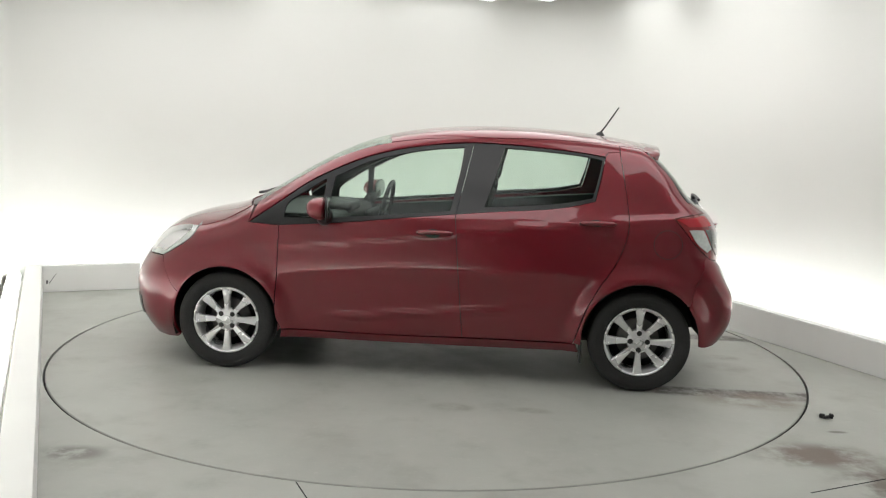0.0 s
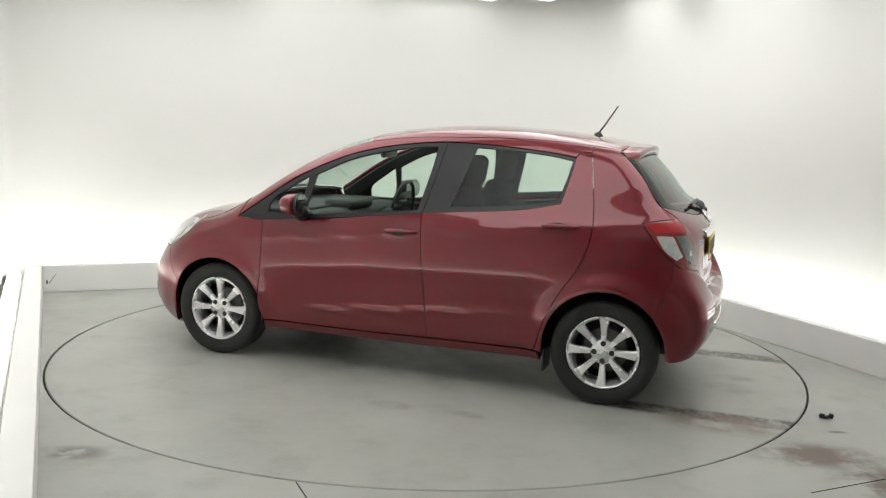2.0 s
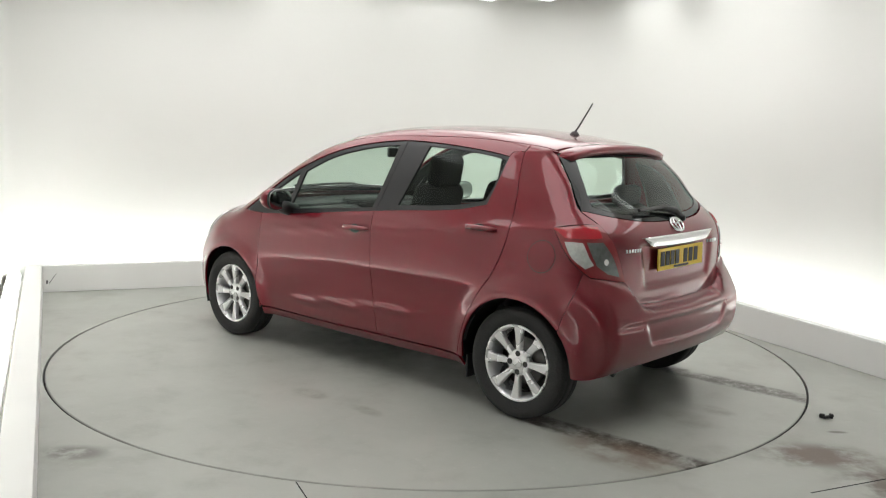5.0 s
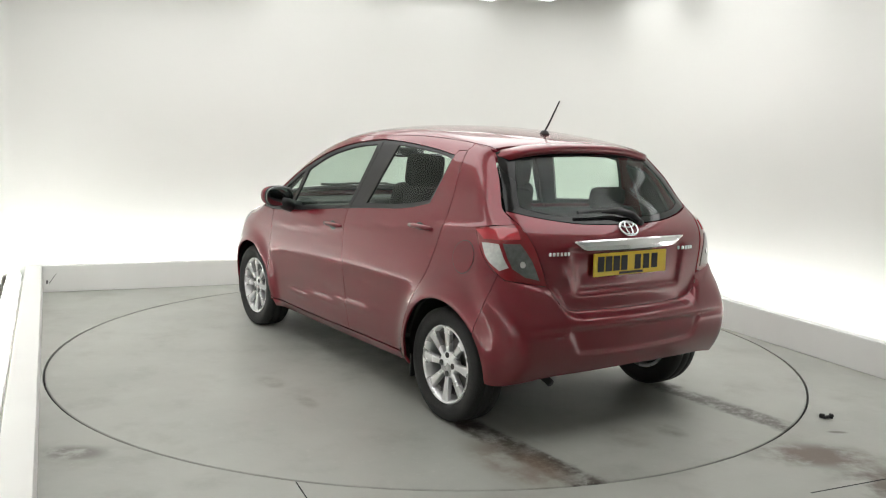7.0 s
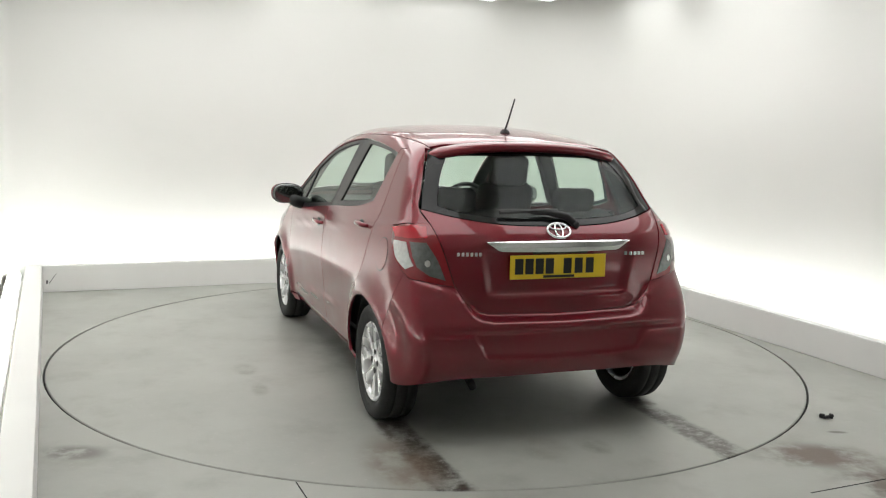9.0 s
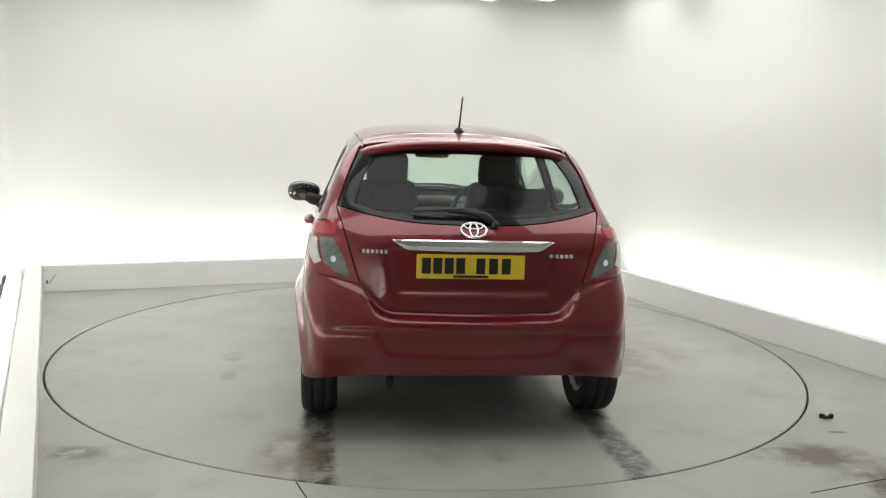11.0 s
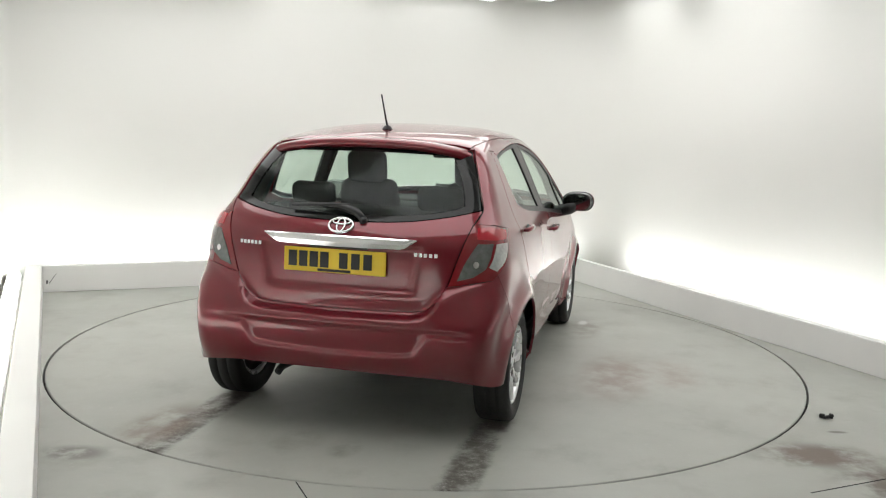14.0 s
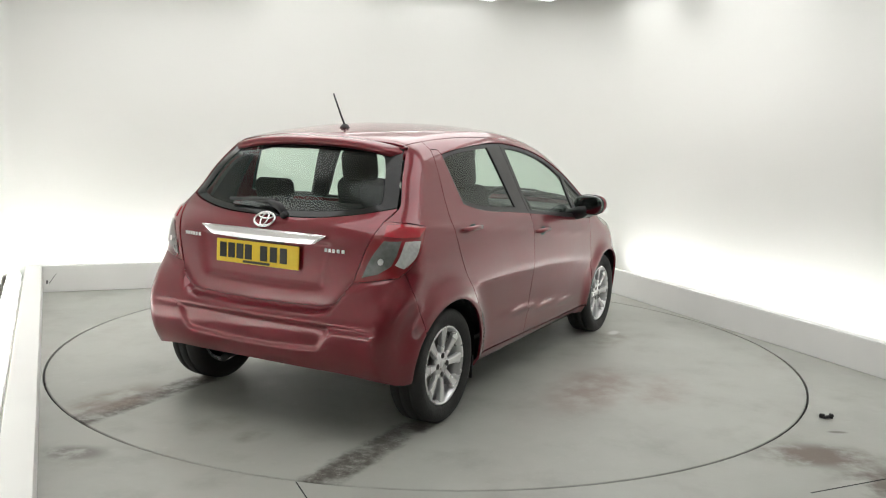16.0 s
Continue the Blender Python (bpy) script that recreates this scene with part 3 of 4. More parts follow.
LAMP_FRONT = ((-1.42, 1.035), (-1.47, 0.975), (-1.54, 0.89), (-1.61, 0.825))
HATCH_SIDE = ((0.548, 1.415), (0.598, 1.30), (0.638, 1.19), (0.660, 1.115), (0.636, 1.06))
LAMP_INNER = ((0.636, 1.06), (0.61, 0.98), (0.575, 0.87), (0.543, 0.768))
HATCH_FOOT = ((0.543, 0.768), (0.49, 0.69), (0.45, 0.655), (0.30, 0.638), (0.0, 0.632))
HEADLAMP = ((1.47, 0.885), (1.475, 0.82), (1.58, 0.735), (1.69, 0.675))


def build_body():
    # front wing
    wing = [T((1.12, 0.665), (1.30, 0.69), (1.45, 0.685)), S(*HEADLAMP), S((1.66, 0.60), (1.60, 0.50)),
            S(*arch(0, 28, 180, 14)), S((0.93, 0.25), (0.905, 0.268)), S(*HINGE_LINE[::-1]), S((0.93, 0.905), (1.12, 0.915))]
    pair("front_wing", [sheet(wing, (0, 1, 0.15))], PAINT, car)
    fd = [S(*HINGE_LINE), S((0.905, 0.268), (0.2, 0.262), (-0.205, 0.27)), S(*POST_LINE[::-1]), S(*BELT[4:0:-1])]
    front_doors = pair("front_door", [sheet(fd, (0, 1, 0.1))], PAINT, car)
    rd = [S(*POST_LINE), S((-0.205, 0.27), (-0.865, 0.275)), S(*REAR_EDGE), S((-1.10, 1.405), (-1.03, 1.40), (-1.015, 1.375)), S(*BACKLIGHT_LINE[::-1]), S(*BELT[:3:-1])]
    rear_doors = pair("rear_door", [sheet(rd, (0, 1, 0.1))], PAINT, car)
    sill = [S((0.905, 0.262), (0.2, 0.257), (-0.205, 0.264), (-0.88, 0.268)), S((-0.90, 0.215), (-0.2, 0.205), (0.92, 0.205))]
    pair("sill", [sheet(sill, (0, 1, 0))], PAINT, car)
    rail = [T(*DRIP[:7]), S((-1.10, 1.405), (-1.03, 1.40), (-1.015, 1.375)), S(*FRAME_TOP)]
    pair("roof_rail", [sheet(rail, (0, 1, 0.7))], PAINT, car)
    pair("rail_trim", [sheet(rail, (0, 1, 0.7), lift=-0.03, gap=0.0)], INSIDE, car, "dark inner roof rail trim")
    # black window surrounds with panes set in them
    quarter = [S((0.90, 0.955), (0.885, 1.03), (0.76, 1.125), (0.66, 1.19), (0.668, 1.08), (0.685, 0.955), (0.90, 0.955))]
    front = [S((0.64, 0.96), (0.62, 1.10), (0.605, 1.205), (0.40, 1.302), (0.22, 1.352), (0.02, 1.388), (-0.165, 1.405), (-0.155, 1.30), (-0.105, 1.032), (0.09, 1.012), (0.64, 0.96))]
    rear = [S((-0.31, 1.06), (-0.37, 1.25), (-0.415, 1.41), (-0.70, 1.394), (-0.90, 1.374), (-0.995, 1.355), (-0.972, 1.24), (-0.94, 1.135), (-0.78, 1.103), (-0.31, 1.06))]
    mid_top, mid_foot = (-0.225, 1.434), (-0.14, 1.012)
    fs = [S(*BELT[:5]), S(mid_foot, (-0.19, 1.25), mid_top), S(*((-0.2, 1.434),) + FRAME_TOP[5:])]
    rs = [S(*BELT[4:]), S(*BACKLIGHT_LINE), S(*FRAME_TOP[:4] + (mid_top,)), S(mid_top, (-0.19, 1.25), mid_foot)]
    pair("window_surround", [sheet(fs, (0, 1, 0.4), [quarter, front], lift=-0.006)], BLACK, front_doors, "black window surround and mirror sail")
    pair("window_surround", [sheet(rs, (0, 1, 0.4), [rear], lift=-0.006)], BLACK, rear_doors, "black window surround and door post")
    pair("quarter_light", [sheet(quarter, (0, 1, 0.4), lift=-0.012, flange=0.004)], GLASS, front_doors, "small fixed tinted pane")
    pair("side_window", [sheet(front, (0, 1, 0.4), lift=-0.012, flange=0.004)], GLASS, front_doors, "tinted front door window")
    pair("side_window", [sheet(rear, (0, 1, 0.4), lift=-0.012, flange=0.004)], GLASS, rear_doors, "tinted rear door window")
    # handles: a bar over a raised black oval standing in for the cup's shade
    for doors, x, z in ((front_doors, -0.02, 0.900), (rear_doors, -0.975, 0.992)):
        y = float(cast([(x, 0.02, z)], (0, 1, 0))[0, 1])
        pull = swept([(x + 0.10, y - 0.004, z - 0.002), (x + 0.085, y + 0.016, z), (x + 0.03, y + 0.026, z + 0.003), (x - 0.04, y + 0.026, z + 0.003),
                      (x - 0.09, y + 0.018, z), (x - 0.105, y - 0.004, z - 0.002)], [0.008, 0.013, 0.014, 0.014, 0.013, 0.008], 10)
        mirrored_part("door_handle", pull, PAINT, doors, "body-coloured pull handle")
        cup = bmesh.new()
        bmesh.ops.create_uvsphere(cup, u_segments=24, v_segments=10, radius=1)
        bmesh.ops.scale(cup, verts=cup.verts, vec=(0.050, 0.005, 0.030))
        bmesh.ops.translate(cup, verts=cup.verts, vec=(x + 0.01, y, z - 0.008))
        mirrored_part("cup_shade", cup, SEAL, doors, "raised black oval standing in for the shaded handle cup")
    # rear quarter
    quarter_panel = [T(*DRIP[6:]), R(*HATCH_SIDE), R((0.66, 1.062), (0.70, 1.058)), S(*LAMP_FRONT), S((-1.60, 0.74), (-1.545, 0.60), (-1.53, 0.53)),
                     S(*arch(1, 140, 8, 14)), S((-0.91, 0.27), (-0.872, 0.275)), S(*REAR_EDGE)]
    panels = pair("rear_quarter_panel", [sheet(quarter_panel, (-0.45, 1, 0.15), step=0.02)], PAINT, car)
    flap = [S(*[(-1.385 + 0.082 * math.cos(a), 0.885 + 0.082 * math.sin(a)) for a in np.linspace(0, 2 * math.pi, 33)])]
    metal("fuel_flap", [sheet(flap, (-0.3, 1, 0), lift=0.0025, flange=0.006)], PAINT, panels[0], "round body-coloured fuel flap")
    ring = [S(*[(-1.385 + 0.0836 * math.cos(a), 0.885 + 0.0836 * math.sin(a)) for a in np.linspace(0, 2 * math.pi, 33)])]
    metal("flap_seal", [sheet(ring, (-0.3, 1, 0), lift=0.0012, gap=0, flange=0)], SEAL, panels[0])
    # tail lamps
    lamp = [S(*LAMP_FRONT), S((-1.61, 0.825), (-1.64, 0.80)), R((0.60, 0.775), (0.543, 0.768)), R(*LAMP_INNER[::-1]), R((0.66, 1.062), (0.70, 1.058))]
    lamps = pair("tail_lamp", [sheet(lamp, (-0.8, 0.7, 0), lift=0.004, step=0.02)], DARKRED, car, "dark red tail lamp with clear lower lens")
    red = [R((0.662, 0.992), (0.655, 1.046), (0.70, 1.049)), S((-1.43, 1.028), (-1.505, 0.985)), R((0.735, 0.985), (0.662, 0.992))]
    pair("red_lens", [sheet(red, (-0.8, 0.7, 0), lift=0.008, flange=0.005, step=0.015)], REDLENS, lamps, "bright red upper lamp lens")
    clear = [S((-1.500, 0.972), (-1.55, 0.895), (-1.615, 0.842)), R((0.724, 0.862), (0.738, 0.905), (0.745, 0.972)), S((-1.54, 0.974), (-1.500, 0.972))]
    pair("clear_lens", [sheet(clear, (-0.8, 0.7, 0), lift=0.008, flange=0.005, step=0.015)], SMOKELENS, lamps, "clear lower lamp lens")
    grey = [R((0.584, 0.797), (0.620, 0.892), (0.668, 0.976), (0.735, 0.974)), R((0.729, 0.905), (0.714, 0.856)), R((0.660, 0.816), (0.584, 0.797))]
    pair("grey_lens", [sheet(grey, (-0.8, 0.7, 0), lift=0.008, flange=0.005, step=0.015)], GREYLENS, lamps, "smoky grey inner lamp lens")
    spot = [R(*[(0.668 + 0.013 * math.cos(a), 0.878 + 0.016 * math.sin(a)) for a in np.linspace(0, 2 * math.pi, 17)])]
    pair("lamp_reflector", [sheet(spot, (-0.8, 0.7, 0), gap=0.0, lift=0.011, flange=0.003, step=0.012)], CHROME, lamps, "bright round reflector in the lamp")
    # tailgate with its window
    skin = both(np.concatenate([R((0.0, 1.052), (0.30, 1.062), (0.52, 1.092), (0.655, 1.122)), R(*HATCH_SIDE[3:]), R(*LAMP_INNER), R(*HATCH_FOOT)])[::1])
    tailgate = metal("tailgate", [sheet([skin], (-1, 0, 0.15), step=0.012)], PAINT, car)
    screen = both(np.concatenate([R((0.0, 1.056), (0.30, 1.066), (0.52, 1.096), (0.653, 1.126)), R((0.633, 1.19), (0.593, 1.30), (0.545, 1.405)), R((0.45, 1.425), (0.0, 1.432))]))
    pane = both(np.concatenate([R((0.0, 1.085), (0.30, 1.095), (0.48, 1.116), (0.572, 1.142)), R((0.560, 1.19), (0.520, 1.29), (0.464, 1.378)), R((0.38, 1.39), (0.0, 1.397))]))
    metal("rear_window_border", [sheet([screen], (-1, 0, 0.6), [[pane]], lift=-0.004)], BLACKGLASS, tailgate, "black printed border of the rear window")
    metal("rear_window", [sheet([pane], (-1, 0, 0.6), lift=-0.006, flange=0.004)], GLASS, tailgate, "tinted sloping rear window")
    # roof, windscreen, bonnet
    roof = both(np.concatenate([T((0.36, 0.0), (0.34, 0.3), (0.285, 0.575)), T(*((0.12, 0.572),) + DRIP[4:]), R((0.548, 1.415), (0.45, 1.432), (0.0, 1.438))]))
    top = metal("roof", [sheet([roof], (-0.15, 0, 1), step=0.045)], PAINT, car)
    glass = both(np.concatenate([T((1.17, 0.0), (1.15, 0.35), (1.095, 0.64)), T((1.08, 0.652), (0.75, 0.612), (0.40, 0.582), (0.29, 0.572)), T((0.345, 0.3), (0.365, 0.0))]))
    metal("windscreen", [sheet([glass], (0.5, 0, 0.86), lift=-0.004, flange=0.004, step=0.05)], GLASS, car, "tinted windscreen")
    cowl = both(np.concatenate([T((1.245, 0.0), (1.225, 0.35), (1.14, 0.655)), T((1.10, 0.645), (1.155, 0.35), (1.175, 0.0))]))
    metal("wiper_cowl", [sheet([cowl], (0.4, 0, 0.9), lift=-0.01)], BLACK, car, "black cowl below the windscreen")
    hood = both(np.concatenate([T((1.25, 0.0), (1.23, 0.35), (1.14, 0.66)), T((1.30, 0.69), (1.45, 0.685)), T((1.56, 0.64), (1.70, 0.55), (1.79, 0.42), (1.86, 0.25), (1.89, 0.0))]))
    metal("bonnet", [sheet([hood], (0.2, 0, 1), step=0.04)], PAINT, car)
    for y0, y1 in ((0.30, -0.28), (-0.25, -0.62)):
        run = [tuple(T((1.20, y0), (1.201, y0))[0] + np.array((0, 0, 0.02)))] + [tuple(T((1.195 - 0.004 * k, y0 + (y1 - y0) * k / 5), (1.196 - 0.004 * k, y0))[0] + np.array((0.005, 0, 0.006))) for k in range(1, 6)]
        part("front_wiper", swept(run, 0.009, 8), BLACK, car, "black windscreen wiper", True)
    # head lamps
    hl = [S(*HEADLAMP), Fr((0.58, 0.665), (0.50, 0.70), (0.44, 0.745)), T((1.785, 0.43), (1.70, 0.55), (1.56, 0.64), (1.455, 0.685))]
    lights = pair("head_lamp", [sheet(hl, (0.7, 0.6, 0.35), lift=0.003)], HEADLENS, car, "clear swept-back head lamp")
    inner = [S((1.50, 0.84), (1.58, 0.765), (1.67, 0.70)), Fr((0.58, 0.69), (0.52, 0.72)), T((1.71, 0.53), (1.60, 0.61), (1.51, 0.66))]
    pair("reflector", [sheet(inner, (0.7, 0.6, 0.35), lift=0.0055, flange=0.003)], CHROME, lights, "bright reflector behind the lens")
    # bumpers: middle and two corners each
    low = ((0.50, 0.330), (0.0, 0.338))
    mid_run = both(np.concatenate([R(*HATCH_FOOT[1:][::-1]), R((0.50, 0.70), (0.50, 0.330)), R(*low)]))
    corner = [R((0.50, 0.70), (0.543, 0.768)), R((0.543, 0.768), (0.60, 0.775)), S((-1.64, 0.80), (-1.61, 0.825)), S((-1.60, 0.74), (-1.545, 0.60), (-1.53, 0.53)),
              S(*[(-1.255 - 0.342 * math.cos(radians(a)), 0.31 + 0.342 * math.sin(radians(a))) for a in (38, 28, 18, 8, 0)]),
              S((-1.60, 0.29), (-1.64, 0.285), (-1.68, 0.29)), R((0.60, 0.322), (0.50, 0.330)), R((0.50, 0.330), (0.50, 0.70))]
    c = sheet(corner, (-0.7, 0.7, 0), gap=0.0, step=0.010)
    cm = (c[0] * (1, -1, 1), c[1] * (1, -1, 1), c[2][:, ::-1], [(b, a) for a, b in c[3]], c[4])
    rb = metal("rear_bumper", [sheet([mid_run], (-1, 0, 0), gap=0.0, step=0.009), c, cm], PAINT, car)
    fmid = both(np.concatenate([Fr((0.0, 0.735), (0.25, 0.735), (0.44, 0.74)), Fr((0.44, 0.74), (0.46, 0.155)), Fr((0.0, 0.15), (0.0, 0.15))]))
    fcorner = [Fr((0.44, 0.74), (0.50, 0.695), (0.58, 0.66)), S((1.69, 0.67), (1.66, 0.60), (1.60, 0.50)), S(*arch(0, 28, -22, 6)), S((1.60, 0.155), (1.68, 0.145)), Fr((0.60, 0.148), (0.46, 0.155)), Fr((0.46, 0.155), (0.44, 0.74))]
    c = sheet(fcorner, (0.7, 0.7, 0), gap=0.0)
    cm = (c[0] * (1, -1, 1), c[1] * (1, -1, 1), c[2][:, ::-1], [(b, a) for a, b in c[3]], c[4])
    fb = metal("front_bumper", [sheet([fmid], (1, 0, 0), gap=0.0), c, cm], PAINT, car)
    grille = both(Fr((0.0, 0.40), (0.34, 0.39), (0.40, 0.25), (0.36, 0.22), (0.0, 0.215)))
    metal("lower_grille", [sheet([grille], (1, 0, 0), lift=0.004, flange=0.004)], BLACK, fb, "black lower air intake")
    fog = [Fr((0.56, 0.40), (0.62, 0.39), (0.62, 0.28), (0.55, 0.26), (0.56, 0.40))]
    pair("fog_lamp", [sheet(fog, (0.8, 0.5, 0), lift=0.004, flange=0.004)], BLACK, fb, "black fog lamp recess")
    return front_doors, rear_doors, tailgate, rb, top


front_doors, rear_doors, tailgate, rear_bumper, roof_panel = build_body()


def rear_x(y, z):
    return float(R((y, z), (y, z + 0.001))[0, 0])


def build_rear_details():
    # number plate with plain bars for its characters
    a = math.atan2(rear_x(0, 0.925) - rear_x(0, 0.80), 0.125)
    m = Matrix.Translation((rear_x(0, 0.86) - 0.012, 0.014, 0.862)) @ Matrix.Rotation(a, 4, "Y")
    plate = part("number_plate", turned(box(0.008, 0.525, 0.117, bevel=0.003), m), YELLOW, tailgate, "yellow rear number plate with black characters")
    for y in (0.216, 0.161, 0.106, 0.051, -0.047, -0.109, -0.171):
        part("character_bar", turned(box(0.003, 0.043, 0.076, (-0.0052, y, 0.004)), m), INK, plate)
    part("supplier_bar", turned(box(0.003, 0.17, 0.012, (-0.0052, 0, -0.047)), m), INK, plate)
    # chrome strip over the plate: a tapering bar with slanted ends
    bm = bmesh.new()
    rings = []
    for k in range(41):
        yy = 0.392 * (2 * k / 40 - 1)
        over = max(0.0, abs(yy) - 0.325) / 0.067
        zt = 0.990 - 0.004 * (yy / 0.39) ** 2
        zb = 0.931 + 0.006 * (yy / 0.39) ** 2
        zb = zb + (zt - 0.006 - zb) * min(1.0, over)
        xt, xb = rear_x(yy, zt), rear_x(yy, 0.95)
        out = min(xt, xb)
        h = zt - zb
        rings.append([bm.verts.new(q) for q in ((xt + 0.006, yy, zt), (out - 0.006, yy, zt), (out - 0.013, yy, zt - 0.12 * h), (out - 0.016, yy, zt - 0.55 * h), (out - 0.012, yy, zb + 0.06 * h), (out + 0.012, yy, zb))])
    for p, q in zip(rings, rings[1:]):
        for k in range(6):
            bm.faces.new((p[k], q[k], q[(k + 1) % 6], p[(k + 1) % 6]))
    bm.faces.new(rings[0])
    bm.faces.new(rings[-1][::-1])
    bmesh.ops.recalc_face_normals(bm, faces=bm.faces)
    part("chrome_strip", bm, CHROME, tailgate, "chrome strip above the number plate")
    # oval badge made of plain rings
    xx = rear_x(0, 1.035) - 0.006
    tilt = math.atan2(rear_x(0, 1.06) - rear_x(0, 1.0), 0.06)
    def oval(ry, rz, dy, dz, r):
        pts = [(0, dy + ry * math.cos(t), dz + rz * math.sin(t)) for t in np.linspace(0, 2 * math.pi, 37)]
        return swept(pts, r, 8)
    badge = joined(oval(0.062, 0.042, 0, 0, 0.0065), oval(0.020, 0.038, 0, 0.0, 0.005), oval(0.045, 0.016, 0, 0.021, 0.005))
    turned(badge, Matrix.Translation((xx, 0.0, 1.035)) @ Matrix.Rotation(tilt, 4, "Y"))
    part("badge", badge, CHROME, tailgate, "chrome oval badge", True)
    for yy, zz, n, w in ((0.475, 0.925, 6, 0.017), (-0.435, 0.915, 5, 0.020)):
        for i in range(n):
            py = yy + (n / 2 - i - 0.5) * w * 1.25
            part("letter_bar", box(0.005, w * 0.8, 0.018, (rear_x(py, zz) - 0.001, py, zz), 0.0015), ALLOY, tailgate, "small silver letter shape")
    # wiper
    arm = [(rear_x(-0.10, 1.075) - 0.02, -0.10, 1.068), (rear_x(-0.06, 1.10) - 0.035, -0.06, 1.10), (rear_x(0.03, 1.115) - 0.03, 0.03, 1.118), (rear_x(0.12, 1.115) - 0.024, 0.12, 1.118)]
    wiper = part("rear_wiper", swept(arm, [0.018, 0.021, 0.016, 0.010], 10), BLACK, tailgate, "black rear wiper arm", True)
    blade = [(rear_x(v, 1.10) - 0.014, v, 1.118 + 0.01 * math.cos(v * 6)) for v in np.linspace(-0.02, 0.29, 8)]
    part("blade", swept(blade, 0.010, 6), BLACK, wiper)
    part("pivot_cap", turned(revolved([(0.0, 0.014), (0.014, 0.014), (0.019, 0.0), (0.019, -0.02), (0, -0.02)], 20), Matrix.Translation((rear_x(-0.10, 1.06) - 0.012, -0.105, 1.06)) @ Matrix.Rotation(radians(90), 4, "Z")), BLACK, wiper, "", True)
    # handle recess under the plate, spoiler lip with its brake lamp
    part("hatch_handle", box(0.012, 0.30, 0.018, (rear_x(0, 0.935) - 0.002, 0, 0.933), 0.004), BLACK, tailgate, "dark hatch handle under the chrome strip")
    lip = bmesh.new()
    rings = []
    for k in range(25):
        yy = -0.60 + 1.2 * k / 24
        zt = float(T((-1.28, yy), (-1.281, yy))[0, 2])
        e = 0.045 * (yy / 0.55) ** 2 + 0.10 * max(0.0, abs(yy) - 0.50) / 0.10
        rings.append([lip.verts.new(q) for q in ((-1.24, yy, zt + 0.002), (-1.30 + e, yy, zt + 0.003), (-1.375 + e, yy, zt - 0.008), (-1.386 + e, yy, zt - 0.018), (-1.378 + e, yy, zt - 0.048), (-1.34 + e, yy, zt - 0.055), (-1.25 + e, yy, zt - 0.02))])
    for p, q in zip(rings, rings[1:]):
        for k in range(7):
            lip.faces.new((p[k], q[k], q[(k + 1) % 7], p[(k + 1) % 7]))
    lip.faces.new(rings[0])
    lip.faces.new(rings[-1][::-1])
    bmesh.ops.recalc_face_normals(lip, faces=lip.faces)
    part("roof_spoiler", lip, PAINT, tailgate, "body-coloured roof spoiler lip", True)
    # aerial
    base = (-1.02, 0.0, float(T((-1.02, 0.0), (-1.021, 0.0))[0, 2]))
    aerial = part("aerial_base", turned(revolved([(0.0, 0.022), (0.016, 0.02), (0.028, 0.004), (0.032, -0.006), (0, -0.006)], 20), Matrix.Translation(base) @ Matrix.Rotation(radians(90), 4, "X")), BLACK, roof_panel, "black aerial foot", True)
    part("mast", swept([(base[0], 0, base[2] + 0.012), (base[0] - 0.035, 0, base[2] + 0.06), (base[0] - 0.115, 0, base[2] + 0.185)], [0.006, 0.0052, 0.0042], 8), BLACK, aerial, "thin black aerial mast", True)
    # exhaust
    pipe = joined(swept([(-1.25, 0.36, 0.24), (-1.50, 0.37, 0.25), (-1.56, 0.38, 0.245), (-1.60, 0.38, 0.23)], 0.02, 14))
    part("exhaust_pipe", pipe, EDGE, car, "dull steel exhaust pipe", True)


build_rear_details()


def build_mirror():
    shell = bmesh.new()
    bmesh.ops.create_uvsphere(shell, u_segments=28, v_segments=18, radius=1)
    for v in shell.verts:
        x, y, z = v.co
        v.co = (0.092 * x if x > 0 else 0.036 * x, 0.112 * (abs(y) ** 0.8) * (1 if y > 0 else -1), 0.066 * (abs(z) ** 0.85) * (1 if z > 0 else -1) * (1 + 0.12 * y))
    turned(shell, Matrix.Translation((0.638, 0.912, 1.026)) @ Matrix.Rotation(radians(7), 4, "Z"))
    mirrors = mirrored_part("wing_mirror", shell, PAINT, car, "body-coloured wing mirror with black glass side")
    glass = bmesh.new()
    bmesh.ops.create_uvsphere(glass, u_segments=28, v_segments=12, radius=1)
    for v in glass.verts:
        x, y, z = v.co
        v.co = (0.008 * x, 0.108 * (abs(y) ** 0.8) * (1 if y > 0 else -1), 0.064 * (abs(z) ** 0.85) * (1 if z > 0 else -1) * (1 + 0.12 * y))
    rim = glass.copy()
    bmesh.ops.scale(rim, verts=rim.verts, vec=(1.6, 1.07, 1.09))
    m = Matrix.Translation((0.606, 0.910, 1.026)) @ Matrix.Rotation(radians(9), 4, "Z")
    turned(rim, m)
    turned(glass, Matrix.Translation((-0.008, 0, 0)) @ m)
    mirrored_part("mirror_rim", rim, BLACK, mirrors, "black mirror rim")
    mirrored_part("mirror_glass", glass, MIRROR, mirrors, "silvered mirror glass")
    mirrored_part("mirror_arm", swept([(0.655, 0.745, 0.945), (0.650, 0.80, 0.955), (0.635, 0.85, 0.975), (0.628, 0.90, 1.0)], [0.045, 0.045, 0.05, 0.04], 14), BLACK, mirrors, "black mirror foot")
    mirrored_part("turn_signal", turned(box(0.012, 0.10, 0.02, bevel=0.004), Matrix.Translation((0.716, 0.925, 1.012)) @ Matrix.Rotation(radians(6), 4, "Z")), SMOKELENS, mirrors, "clear turn signal strip")


build_mirror()


